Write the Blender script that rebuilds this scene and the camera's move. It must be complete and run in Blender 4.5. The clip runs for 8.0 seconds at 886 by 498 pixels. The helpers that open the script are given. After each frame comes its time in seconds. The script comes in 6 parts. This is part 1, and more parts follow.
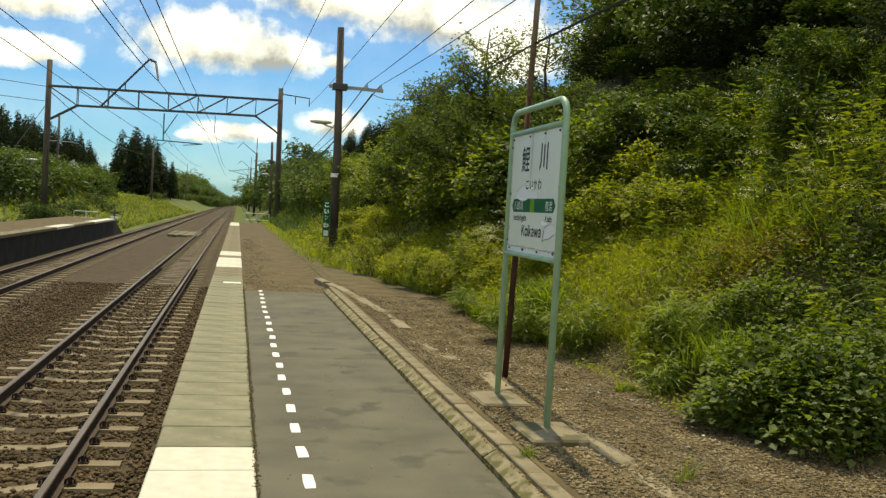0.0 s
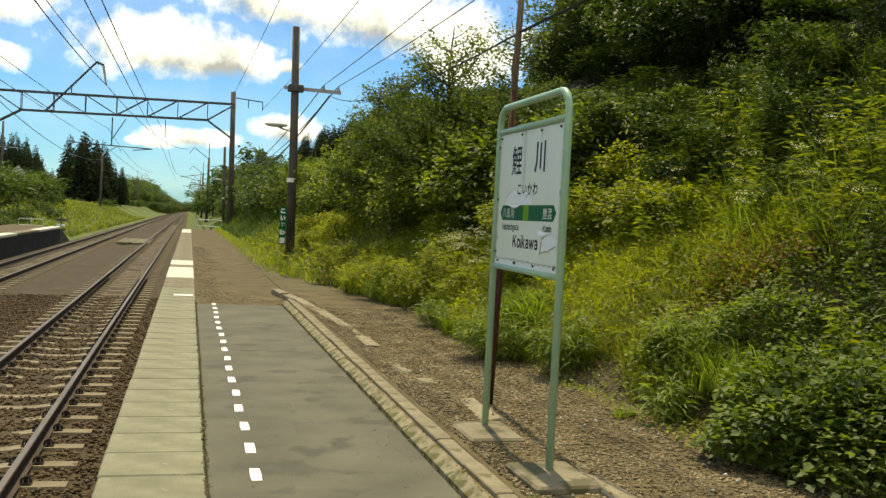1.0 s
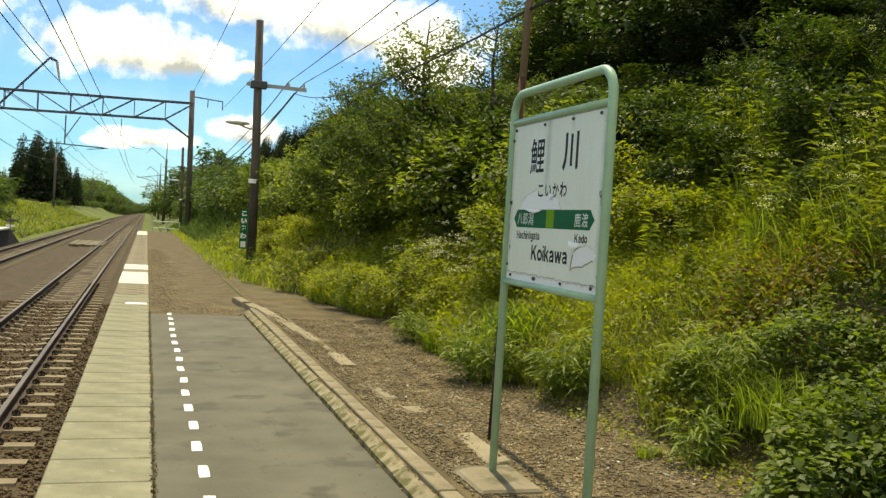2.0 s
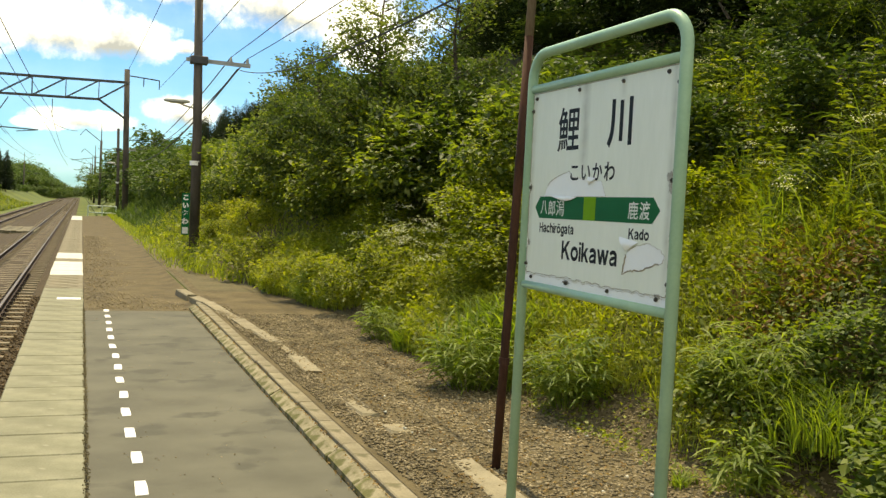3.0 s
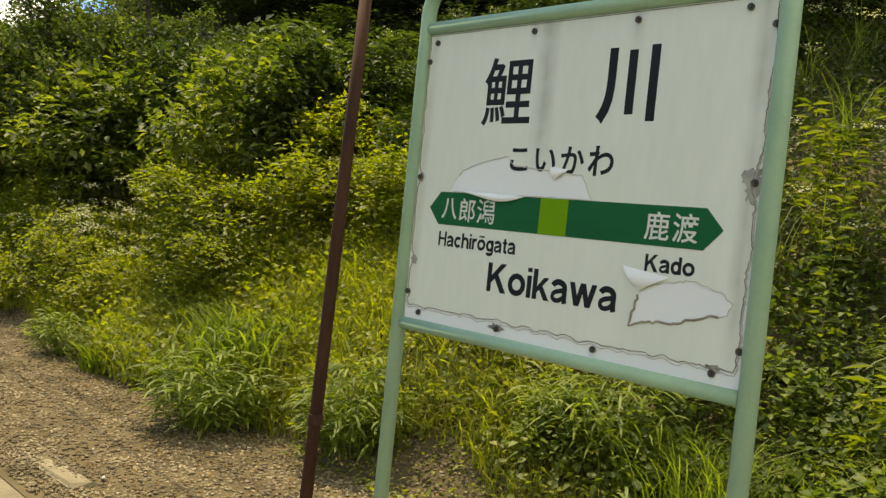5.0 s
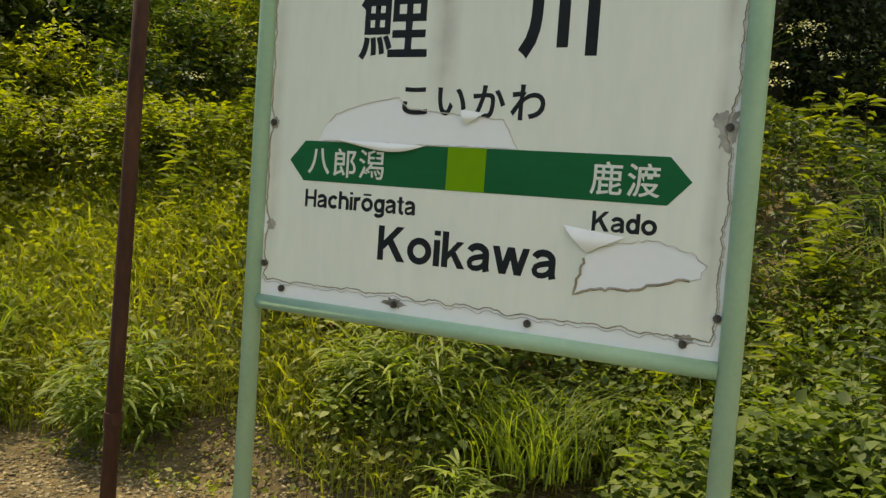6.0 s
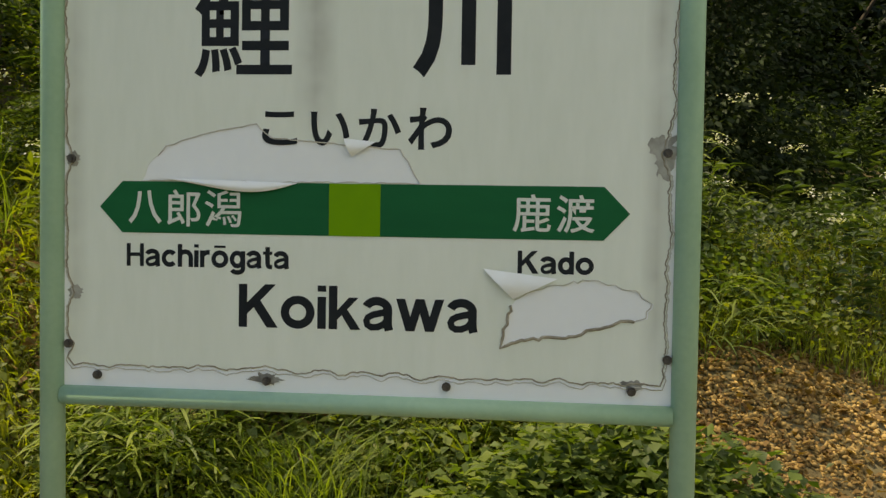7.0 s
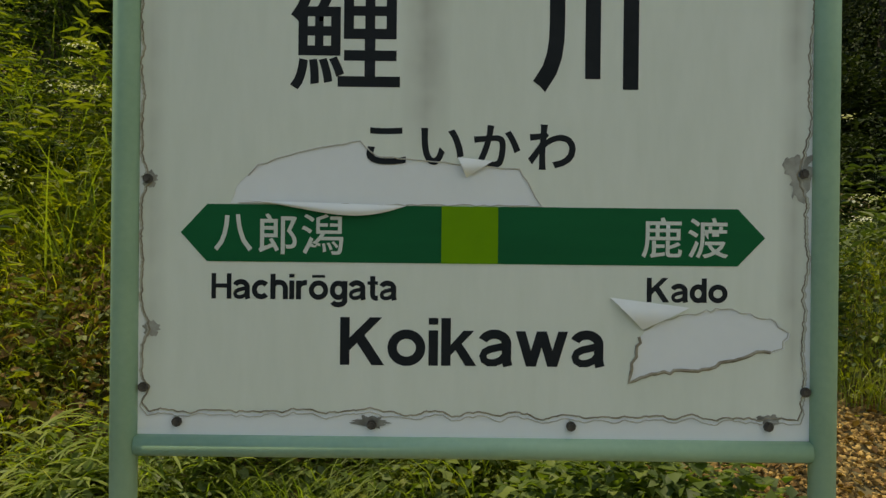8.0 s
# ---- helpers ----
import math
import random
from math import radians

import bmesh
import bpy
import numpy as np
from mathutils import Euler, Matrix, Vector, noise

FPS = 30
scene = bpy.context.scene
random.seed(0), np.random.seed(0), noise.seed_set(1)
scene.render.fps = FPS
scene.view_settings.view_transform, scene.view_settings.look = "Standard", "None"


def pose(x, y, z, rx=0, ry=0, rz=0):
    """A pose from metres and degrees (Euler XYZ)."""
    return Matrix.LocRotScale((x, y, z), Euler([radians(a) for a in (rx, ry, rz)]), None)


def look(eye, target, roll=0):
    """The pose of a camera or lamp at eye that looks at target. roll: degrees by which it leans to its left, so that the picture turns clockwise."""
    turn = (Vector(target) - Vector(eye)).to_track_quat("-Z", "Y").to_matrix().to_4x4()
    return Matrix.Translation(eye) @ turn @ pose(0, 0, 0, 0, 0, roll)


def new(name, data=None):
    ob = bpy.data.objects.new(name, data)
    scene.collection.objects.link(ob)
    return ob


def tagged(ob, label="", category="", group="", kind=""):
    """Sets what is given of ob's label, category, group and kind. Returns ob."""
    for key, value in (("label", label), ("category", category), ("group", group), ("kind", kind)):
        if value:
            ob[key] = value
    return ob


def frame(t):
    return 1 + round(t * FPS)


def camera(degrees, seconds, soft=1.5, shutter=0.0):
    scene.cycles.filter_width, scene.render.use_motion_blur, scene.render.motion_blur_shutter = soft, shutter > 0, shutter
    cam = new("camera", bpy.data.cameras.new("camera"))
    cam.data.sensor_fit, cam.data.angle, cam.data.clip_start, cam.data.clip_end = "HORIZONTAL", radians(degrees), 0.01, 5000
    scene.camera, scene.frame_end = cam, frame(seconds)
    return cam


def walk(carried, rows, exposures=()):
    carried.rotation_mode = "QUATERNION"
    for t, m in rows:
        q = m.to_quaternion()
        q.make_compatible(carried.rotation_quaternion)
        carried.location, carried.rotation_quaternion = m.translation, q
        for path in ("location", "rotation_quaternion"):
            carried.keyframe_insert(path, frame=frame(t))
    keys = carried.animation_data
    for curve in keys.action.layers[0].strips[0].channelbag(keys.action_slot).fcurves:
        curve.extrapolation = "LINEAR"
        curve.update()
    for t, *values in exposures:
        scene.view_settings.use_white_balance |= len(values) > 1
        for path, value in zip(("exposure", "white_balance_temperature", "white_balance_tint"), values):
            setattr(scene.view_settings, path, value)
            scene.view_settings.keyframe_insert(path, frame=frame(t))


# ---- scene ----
cam = camera(51.0, 8.0, soft=1.4)
PATH = [
    (0, (0.362, 1.736, 1.497), (0.798, 3.686, 1.421), 3.4),
    (0.5, (0.363, 2.111, 1.525), (0.846, 4.05, 1.451), 2.8),
    (1, (0.383, 2.593, 1.517), (0.912, 4.521, 1.456), 3.0),
    (1.5, (0.397, 3.101, 1.504), (0.969, 5.017, 1.46), 3.5),
    (3, (0.464, 4.712, 1.554), (1.192, 6.573, 1.471), 2.9),
    (3.5, (0.463, 5.167, 1.547), (1.29, 6.985, 1.447), 3.3),
    (4, (0.549, 5.649, 1.538), (1.502, 7.406, 1.475), 4.4),
    (4.2, (0.55, 5.805, 1.542), (1.564, 7.528, 1.484), 4.5),
    (5.3, (0.538, 6.663, 1.541), (2.017, 8.006, 1.444), 5.5),
    (5.5, (0.56, 6.8, 1.551), (2.109, 8.056, 1.405), 4.9),
    (6, (0.566, 7.094, 1.544), (2.323, 8.041, 1.416), 4.0),
    (6.5, (0.632, 7.394, 1.57), (2.565, 7.902, 1.508), 2.3),
    (7, (0.712, 7.719, 1.579), (2.703, 7.902, 1.512), 0.9),
    (7.5, (0.822, 7.878, 1.593), (2.815, 8.029, 1.528), 0.2),
    (8, (0.832, 8.094, 1.574), (2.832, 8.08, 1.565), 0.6),
]
EXPOSURES = [(0.0, 0.33, 9400, 1), (0.8, 0.46, 9400, 1), (3.5, 0.84, 10000, 3), (5.5, 0.88, 10300, 6), (6.4, 0.64, 10200, 5), (7.0, 0.56, 10200, 5), (8.0, 0.17, 9600, 1)]
walk(cam, [(t, look(eye, target, roll)) for t, eye, target, roll in PATH], EXPOSURES)

# ---- light ----
SUN_AZ, SUN_EL = radians(6.0), radians(63.0)      # from +y towards +x
sun_data = bpy.data.lights.new("sun", "SUN")
sun_data.energy, sun_data.angle, sun_data.color = 3.35, radians(0.6), (1.0, 0.95, 0.86)
sun_ob = new("sun", sun_data)
SUN_DIR = Vector((math.sin(SUN_AZ) * math.cos(SUN_EL), math.cos(SUN_AZ) * math.cos(SUN_EL), math.sin(SUN_EL)))
sun_ob.matrix_world = look(SUN_DIR * 60, (0, 0, 0))

world = bpy.data.worlds.new("world")
scene.world = world
world.use_nodes = True
wt = world.node_tree
wt.nodes.clear()


def wmath(op, a, b=None, clamp=False):
    n = wt.nodes.new("ShaderNodeMath")
    n.operation, n.use_clamp = op, clamp
    for i, v in enumerate((a, b)):
        if v is None:
            continue
        if isinstance(v, (int, float)):
            n.inputs[i].default_value = v
        else:
            wt.links.new(v, n.inputs[i])
    return n.outputs[0]


sky = wt.nodes.new("ShaderNodeTexSky")
sky.sky_type, sky.sun_disc = "NISHITA", False
sky.sun_elevation, sky.sun_rotation = SUN_EL, SUN_AZ
sky.air_density, sky.dust_density, sky.ozone_density = 1.0, 0.4, 2.5
coord = wt.nodes.new("ShaderNodeTexCoord")
sep = wt.nodes.new("ShaderNodeSeparateXYZ")
wt.links.new(coord.outputs["Generated"], sep.inputs[0])
dx, dy, dz = sep.outputs
ahead = wmath("GREATER_THAN", dy, 0.15)
ysafe = wmath("MAXIMUM", dy, 0.15)
cu, cv = wmath("DIVIDE", dx, ysafe), wmath("DIVIDE", dz, ysafe)
# cloud texture on a flat layer overhead
zsafe = wmath("ADD", wmath("MAXIMUM", dz, 0.0), 0.12)
comb = wt.nodes.new("ShaderNodeCombineXYZ")
wt.links.new(wmath("DIVIDE", dx, zsafe), comb.inputs[0])
wt.links.new(wmath("DIVIDE", dy, zsafe), comb.inputs[1])
high = wt.nodes.new("ShaderNodeTexNoise")
high.inputs["Scale"].default_value, high.inputs["Detail"].default_value = 0.55, 7
wt.links.new(comb.outputs[0], high.inputs["Vector"])
puff = wt.nodes.new("ShaderNodeTexNoise")
puff.inputs["Scale"].default_value, puff.inputs["Detail"].default_value, puff.inputs["Roughness"].default_value = 17.0, 8, 0.62
wt.links.new(coord.outputs["Generated"], puff.inputs["Vector"])
wob = wmath("MULTIPLY", wmath("SUBTRACT", puff.outputs[0], 0.5), 1.9)
# cumulus heaps: heading and height as slopes, and their half widths
HEAPS = [(-0.035, 0.166, 0.115, 0.040), (0.03, 0.157, 0.07, 0.030), (0.22, 0.213, 0.17, 0.042), (0.08, 0.225, 0.10, 0.035),
         (-0.215, 0.140, 0.062, 0.020), (-0.21, 0.192, 0.09, 0.026), (0.10, 0.088, 0.042, 0.020), (-0.005, 0.073, 0.055, 0.012),
         (0.30, 0.185, 0.07, 0.035), (0.095, 0.155, 0.02, 0.010), (-0.04, 0.066, 0.03, 0.008)]
cover, base = None, None
for a, e, ra, re_ in HEAPS:
    du = wmath("POWER", wmath("ABSOLUTE", wmath("DIVIDE", wmath("SUBTRACT", cu, a), ra)), 2.0)
    dv = wmath("POWER", wmath("ABSOLUTE", wmath("DIVIDE", wmath("SUBTRACT", cv, e), re_)), 2.0)
    d = wmath("SUBTRACT", 1.0, wmath("SQRT", wmath("ADD", du, dv)))
    under = wmath("MULTIPLY", wmath("MAXIMUM", d, 0.0), wmath("DIVIDE", wmath("SUBTRACT", e - 0.1 * re_, cv), re_))
    cover = d if cover is None else wmath("MAXIMUM", cover, d)
    base = under if base is None else wmath("ADD", base, under)
heap = wmath("MULTIPLY", wmath("MULTIPLY", wmath("ADD", wmath("MULTIPLY", cover, 1.15), wob), 2.1, True), ahead)
# unseen cloud, thickest outside the view, added as white fill light
fill_veil = wmath("MULTIPLY", wmath("SUBTRACT", high.outputs[0], 0.36), 3.4, True)
fill_veil = wmath("MULTIPLY", fill_veil, wmath("SUBTRACT", 1.0, wmath("MULTIPLY", ahead, 0.85)))
mask = wmath("MAXIMUM", heap, fill_veil)
mask = wmath("MULTIPLY", mask, wmath("GREATER_THAN", dz, 0.0))
bg_sky, bg_cloud, mixer = wt.nodes.new("ShaderNodeBackground"), wt.nodes.new("ShaderNodeBackground"), wt.nodes.new("ShaderNodeMixShader")
tint = wt.nodes.new("ShaderNodeMixRGB")
tint.blend_type = "MULTIPLY"
tint.inputs[0].default_value, tint.inputs[2].default_value = 1.0, (0.34, 0.72, 1.24, 1)
wt.links.new(sky.outputs[0], tint.inputs[1])
wt.links.new(tint.outputs[0], bg_sky.inputs[0])
bg_sky.inputs[1].default_value = 0.10
shade = wt.nodes.new("ShaderNodeValToRGB")
shade.color_ramp.elements[0].position, shade.color_ramp.elements[0].color = 0.24, (0.30, 0.34, 0.40, 1)
shade.color_ramp.elements[1].position, shade.color_ramp.elements[1].color = 0.50, (0.90, 0.97, 1.06, 1)
wt.links.new(wmath("SUBTRACT", puff.outputs[0], wmath("MULTIPLY", wmath("MAXIMUM", base, 0.0), 0.62)), shade.inputs[0])
wt.links.new(shade.outputs[0], bg_cloud.inputs[0])
bg_cloud.inputs[1].default_value = 1.15
wt.links.new(mask, mixer.inputs[0])
wt.links.new(bg_sky.outputs[0], mixer.inputs[1])
wt.links.new(bg_cloud.outputs[0], mixer.inputs[2])
wout = wt.nodes.new("ShaderNodeOutputWorld")
wt.links.new(mixer.outputs[0], wout.inputs[0])


# ---- materials ----
def material(name, a, b, rough=0.8, metal=0.0, scale=6.0, fine=60.0, bump=0.2, depth=0.01, spread=0.0, spots=None, stretch=(1, 1, 1), spec=0.35):
    """Two colours mixed by noise at two sizes, with a bump; spread varies each object; spots: colour, size, share."""
    m = bpy.data.materials.new(name)
    m.use_nodes = True
    nt = m.node_tree
    p = nt.nodes["Principled BSDF"]
    tc = nt.nodes.new("ShaderNodeTexCoord")
    mp = nt.nodes.new("ShaderNodeMapping")
    mp.inputs["Scale"].default_value = stretch
    nt.links.new(tc.outputs["Object"], mp.inputs[0])
    n1, n2 = nt.nodes.new("ShaderNodeTexNoise"), nt.nodes.new("ShaderNodeTexNoise")
    for n, s, d in ((n1, scale, 5), (n2, fine, 3)):
        n.inputs["Scale"].default_value, n.inputs["Detail"].default_value = s, d
        nt.links.new(mp.outputs[0], n.inputs["Vector"])
    add = nt.nodes.new("ShaderNodeMath")
    add.operation = "MULTIPLY_ADD"
    nt.links.new(n2.outputs[0], add.inputs[0])
    add.inputs[1].default_value = 0.45
    nt.links.new(n1.outputs[0], add.inputs[2])
    ramp = nt.nodes.new("ShaderNodeValToRGB")
    ramp.color_ramp.elements[0].position, ramp.color_ramp.elements[0].color = 0.50, (*a, 1)
    ramp.color_ramp.elements[1].position, ramp.color_ramp.elements[1].color = 0.95, (*b, 1)
    nt.links.new(add.outputs[0], ramp.inputs[0])
    out = ramp.outputs[0]
    if spots:
        n3 = nt.nodes.new("ShaderNodeTexNoise")
        n3.inputs["Scale"].default_value, n3.inputs["Detail"].default_value = spots[1], 6
        nt.links.new(tc.outputs["Object"], n3.inputs["Vector"])
        r3 = nt.nodes.new("ShaderNodeMapRange")
        r3.inputs[1].default_value, r3.inputs[2].default_value = 1 - spots[2], 1 - spots[2] + 0.08
        nt.links.new(n3.outputs[0], r3.inputs[0])
        mx = nt.nodes.new("ShaderNodeMixRGB")
        mx.inputs[2].default_value = (*spots[0], 1)
        nt.links.new(r3.outputs[0], mx.inputs[0])
        nt.links.new(out, mx.inputs[1])
        out = mx.outputs[0]
    if spread:
        inf, geo = nt.nodes.new("ShaderNodeObjectInfo"), nt.nodes.new("ShaderNodeNewGeometry")
        sm = nt.nodes.new("ShaderNodeMath")
        sm.operation = "ADD"
        nt.links.new(inf.outputs["Random"], sm.inputs[0])
        nt.links.new(geo.outputs["Random Per Island"], sm.inputs[1])
        mr = nt.nodes.new("ShaderNodeMapRange")
        mr.inputs[2].default_value, mr.inputs[3].default_value, mr.inputs[4].default_value = 2.0, 1 - spread, 1 + spread
        nt.links.new(sm.outputs[0], mr.inputs[0])
        hs = nt.nodes.new("ShaderNodeHueSaturation")
        nt.links.new(mr.outputs[0], hs.inputs["Value"])
        nt.links.new(out, hs.inputs["Color"])
        out = hs.outputs[0]
    nt.links.new(out, p.inputs["Base Color"])
    p.inputs["Roughness"].default_value, p.inputs["Metallic"].default_value = rough, metal
    p.inputs["Specular IOR Level"].default_value = spec
    if bump:
        bp = nt.nodes.new("ShaderNodeBump")
        bp.inputs["Strength"].default_value, bp.inputs["Distance"].default_value = bump, depth
        nt.links.new(add.outputs[0], bp.inputs["Height"])
        nt.links.new(bp.outputs[0], p.inputs["Normal"])
    return m


def leaf_material(name, dark, mid, light, through_part=0.42, gloss=0.07, patch=0.6):
    """Foliage: colour varies leaf by leaf and in patches; light passes through the blades."""
    m = bpy.data.materials.new(name)
    m.use_nodes = True
    nt = m.node_tree
    nt.nodes.clear()
    geo, tc, inf = nt.nodes.new("ShaderNodeNewGeometry"), nt.nodes.new("ShaderNodeTexCoord"), nt.nodes.new("ShaderNodeObjectInfo")
    n = nt.nodes.new("ShaderNodeTexNoise")
    n.inputs["Scale"].default_value, n.inputs["Detail"].default_value = patch, 4
    nt.links.new(geo.outputs["Position"], n.inputs["Vector"])
    mr = nt.nodes.new("ShaderNodeMapRange")
    mr.inputs[1].default_value, mr.inputs[2].default_value = 0.3, 0.7
    nt.links.new(n.outputs[0], mr.inputs[0])
    mix1 = nt.nodes.new("ShaderNodeMath")
    mix1.operation = "MULTIPLY_ADD"
    nt.links.new(geo.outputs["Random Per Island"], mix1.inputs[0])
    mix1.inputs[1].default_value = 0.5
    half = nt.nodes.new("ShaderNodeMath")
    half.operation = "MULTIPLY_ADD"
    nt.links.new(mr.outputs[0], half.inputs[0])
    half.inputs[1].default_value = 0.35
    third = nt.nodes.new("ShaderNodeMath")
    third.operation = "MULTIPLY"
    nt.links.new(inf.outputs["Random"], third.inputs[0])
    third.inputs[1].default_value = 0.18
    nt.links.new(third.outputs[0], half.inputs[2])
    nt.links.new(half.outputs[0], mix1.inputs[2])
    ramp = nt.nodes.new("ShaderNodeValToRGB")
    e = ramp.color_ramp.elements
    e[0].position, e[0].color = 0.15, (*dark, 1)
    e[1].position, e[1].color = 0.9, (*light, 1)
    k = e.new(0.5)
    k.color = (*mid, 1)
    nt.links.new(mix1.outputs[0], ramp.inputs[0])
    dif, tra, glo = nt.nodes.new("ShaderNodeBsdfDiffuse"), nt.nodes.new("ShaderNodeBsdfTranslucent"), nt.nodes.new("ShaderNodeBsdfGlossy")
    glo.inputs["Roughness"].default_value = 0.6
    warm = nt.nodes.new("ShaderNodeMixRGB")
    warm.blend_type = "MULTIPLY"
    warm.inputs[0].default_value, warm.inputs[2].default_value = 1.0, (1.25, 1.32, 0.55, 1)
    nt.links.new(ramp.outputs[0], dif.inputs[0])
    nt.links.new(ramp.outputs[0], warm.inputs[1])
    nt.links.new(warm.outputs[0], tra.inputs[0])
    m1, m2, out = nt.nodes.new("ShaderNodeMixShader"), nt.nodes.new("ShaderNodeMixShader"), nt.nodes.new("ShaderNodeOutputMaterial")
    m1.inputs[0].default_value, m2.inputs[0].default_value = through_part, gloss
    nt.links.new(dif.outputs[0], m1.inputs[1])
    nt.links.new(tra.outputs[0], m1.inputs[2])
    nt.links.new(m1.outputs[0], m2.inputs[1])
    nt.links.new(glo.outputs[0], m2.inputs[2])
    nt.links.new(m2.outputs[0], out.inputs[0])
    return m


ASPHALT = material("asphalt", (0.080, 0.076, 0.054), (0.134, 0.126, 0.090), 0.9, scale=1.7, fine=160, bump=0.3, depth=0.004, spots=((0.074, 0.071, 0.051), 2.4, 0.44))
SLAB = material("slab_concrete", (0.150, 0.146, 0.092), (0.255, 0.246, 0.165), 0.9, scale=4, fine=90, bump=0.25, depth=0.004, spread=0.12, spots=((0.36, 0.335, 0.25), 3.1, 0.40))
SLAB_OLD = material("slab_weathered", (0.15, 0.128, 0.080), (0.25, 0.215, 0.145), 0.92, scale=3, fine=80, bump=0.4, depth=0.006, spread=0.12, spots=((0.10, 0.09, 0.05), 5.0, 0.50))
WHITE_SLAB = material("white_painted_slab", (0.50, 0.49, 0.41), (0.62, 0.61, 0.52), 0.7, scale=9, fine=120, bump=0.12, depth=0.003)
LINE_WHITE = material("line_paint", (0.72, 0.71, 0.68), (0.85, 0.84, 0.81), 0.7, scale=20, fine=150, bump=0.1, depth=0.002)
KERB = material("kerb_concrete", (0.17, 0.143, 0.088), (0.31, 0.265, 0.175), 0.92, scale=3.5, fine=70, bump=0.5, depth=0.006, spread=0.16, spots=((0.12, 0.105, 0.055), 5.0, 0.42))
KERB_MOSS = material("mossy_gutter_concrete", (0.15, 0.13, 0.07), (0.29, 0.25, 0.16), 0.95, scale=4.5, fine=60, bump=0.7, depth=0.008, spread=0.2, spots=((0.105, 0.10, 0.035), 7.0, 0.52))
# near-black concrete: the shade on the platform walls is put into this colour
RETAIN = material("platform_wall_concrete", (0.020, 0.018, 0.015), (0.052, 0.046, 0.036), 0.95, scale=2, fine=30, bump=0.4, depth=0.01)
DIRT = material("gravel_dirt", (0.062, 0.046, 0.020), (0.140, 0.106, 0.050), 0.95, scale=2.2, fine=55, bump=0.8, depth=0.02)
SOIL = material("slope_soil", (0.07, 0.06, 0.028), (0.15, 0.12, 0.06), 0.97, scale=1.1, fine=24, bump=0.7, depth=0.03)
GRAVEL = material("gravel_stone", (0.125, 0.096, 0.050), (0.37, 0.295, 0.175), 0.9, scale=3, fine=50, bump=0.2, depth=0.004, spread=0.55)
BALLAST_BED = material("ballast_bed", (0.038, 0.027, 0.013), (0.085, 0.060, 0.031), 0.95, scale=3.5, fine=34, bump=1.0, depth=0.04)
BALLAST = material("ballast_stone", (0.055, 0.036, 0.017), (0.135, 0.093, 0.048), 0.93, scale=2, fine=40, bump=0.2, depth=0.004, spread=0.5)
SLEEPER = material("sleeper_concrete", (0.15, 0.118, 0.072), (0.255, 0.21, 0.14), 0.93, scale=4, fine=60, bump=0.35, depth=0.004, spread=0.14)
RAIL_SIDE = material("rail_rust", (0.040, 0.026, 0.018), (0.085, 0.058, 0.040), 0.85, 0.0, scale=8, fine=90, bump=0.2, depth=0.002)
RAIL_TOP = material("rail_polish", (0.09, 0.075, 0.06), (0.16, 0.135, 0.11), 0.55, 0.5, scale=4, fine=80, bump=0.0, stretch=(1, 0.1, 1))
CLIP = material("clip_iron", (0.018, 0.014, 0.012), (0.05, 0.036, 0.028), 0.7, 0.3, scale=20, fine=120)
GREEN_PIPE = material("pale_green_paint", (0.27, 0.44, 0.30), (0.34, 0.52, 0.36), 0.42, 0.0, scale=7, fine=80, bump=0.08, depth=0.002, spec=0.45)
RUST_PIPE = material("rusty_steel", (0.032, 0.013, 0.008), (0.085, 0.035, 0.019), 0.85, 0.15, scale=9, fine=70, bump=0.4, depth=0.003, stretch=(1, 1, 0.35), spots=((0.20, 0.15, 0.11), 3.0, 0.33))
BOARD = material("sign_backing", (0.84, 0.86, 0.86), (0.88, 0.90, 0.89), 0.38, scale=2, fine=40, bump=0.02, depth=0.001, spec=0.5)
FILM = material("sign_film", (0.73, 0.77, 0.66), (0.81, 0.84, 0.74), 0.42, scale=1.6, fine=24, bump=0.03, depth=0.001, stretch=(1, 2.2, 0.5), spec=0.45)


def run_stains(m, runs, colour):
    """Grey runs down a painted face below its screws: place, half width, lower end, strength."""
    nt = m.node_tree
    p = nt.nodes["Principled BSDF"]
    out = p.inputs["Base Color"].links[0].from_socket
    tc, sp, nz = nt.nodes.new("ShaderNodeTexCoord"), nt.nodes.new("ShaderNodeSeparateXYZ"), nt.nodes.new("ShaderNodeTexNoise")
    nz.inputs["Scale"].default_value = 14
    nt.links.new(tc.outputs["Object"], sp.inputs[0])
    nt.links.new(tc.outputs["Object"], nz.inputs["Vector"])

    def calc(op, a, b):
        n = nt.nodes.new("ShaderNodeMath")
        n.operation, n.use_clamp = op, False
        for i, v in enumerate((a, b)):
            if isinstance(v, (int, float)):
                n.inputs[i].default_value = v
            else:
                nt.links.new(v, n.inputs[i])
        return n.outputs[0]

    for y, w, low, k in runs:
        across = calc("MAXIMUM", calc("SUBTRACT", 1.0, calc("DIVIDE", calc("ABSOLUTE", calc("SUBTRACT", sp.outputs[1], y), 0), w)), 0.0)
        along = calc("MINIMUM", calc("MAXIMUM", calc("MULTIPLY", calc("SUBTRACT", sp.outputs[2], low), 6.0), 0.0), 1.0)
        fac = calc("MULTIPLY", calc("MULTIPLY", across, along), calc("MULTIPLY", nz.outputs[0], 2 * k))
        mx = nt.nodes.new("ShaderNodeMixRGB")
        mx.inputs[2].default_value = (*colour, 1)
        nt.links.new(fac, mx.inputs[0])
        nt.links.new(out, mx.inputs[1])
        out = mx.outputs[0]
    nt.links.new(out, p.inputs["Base Color"])


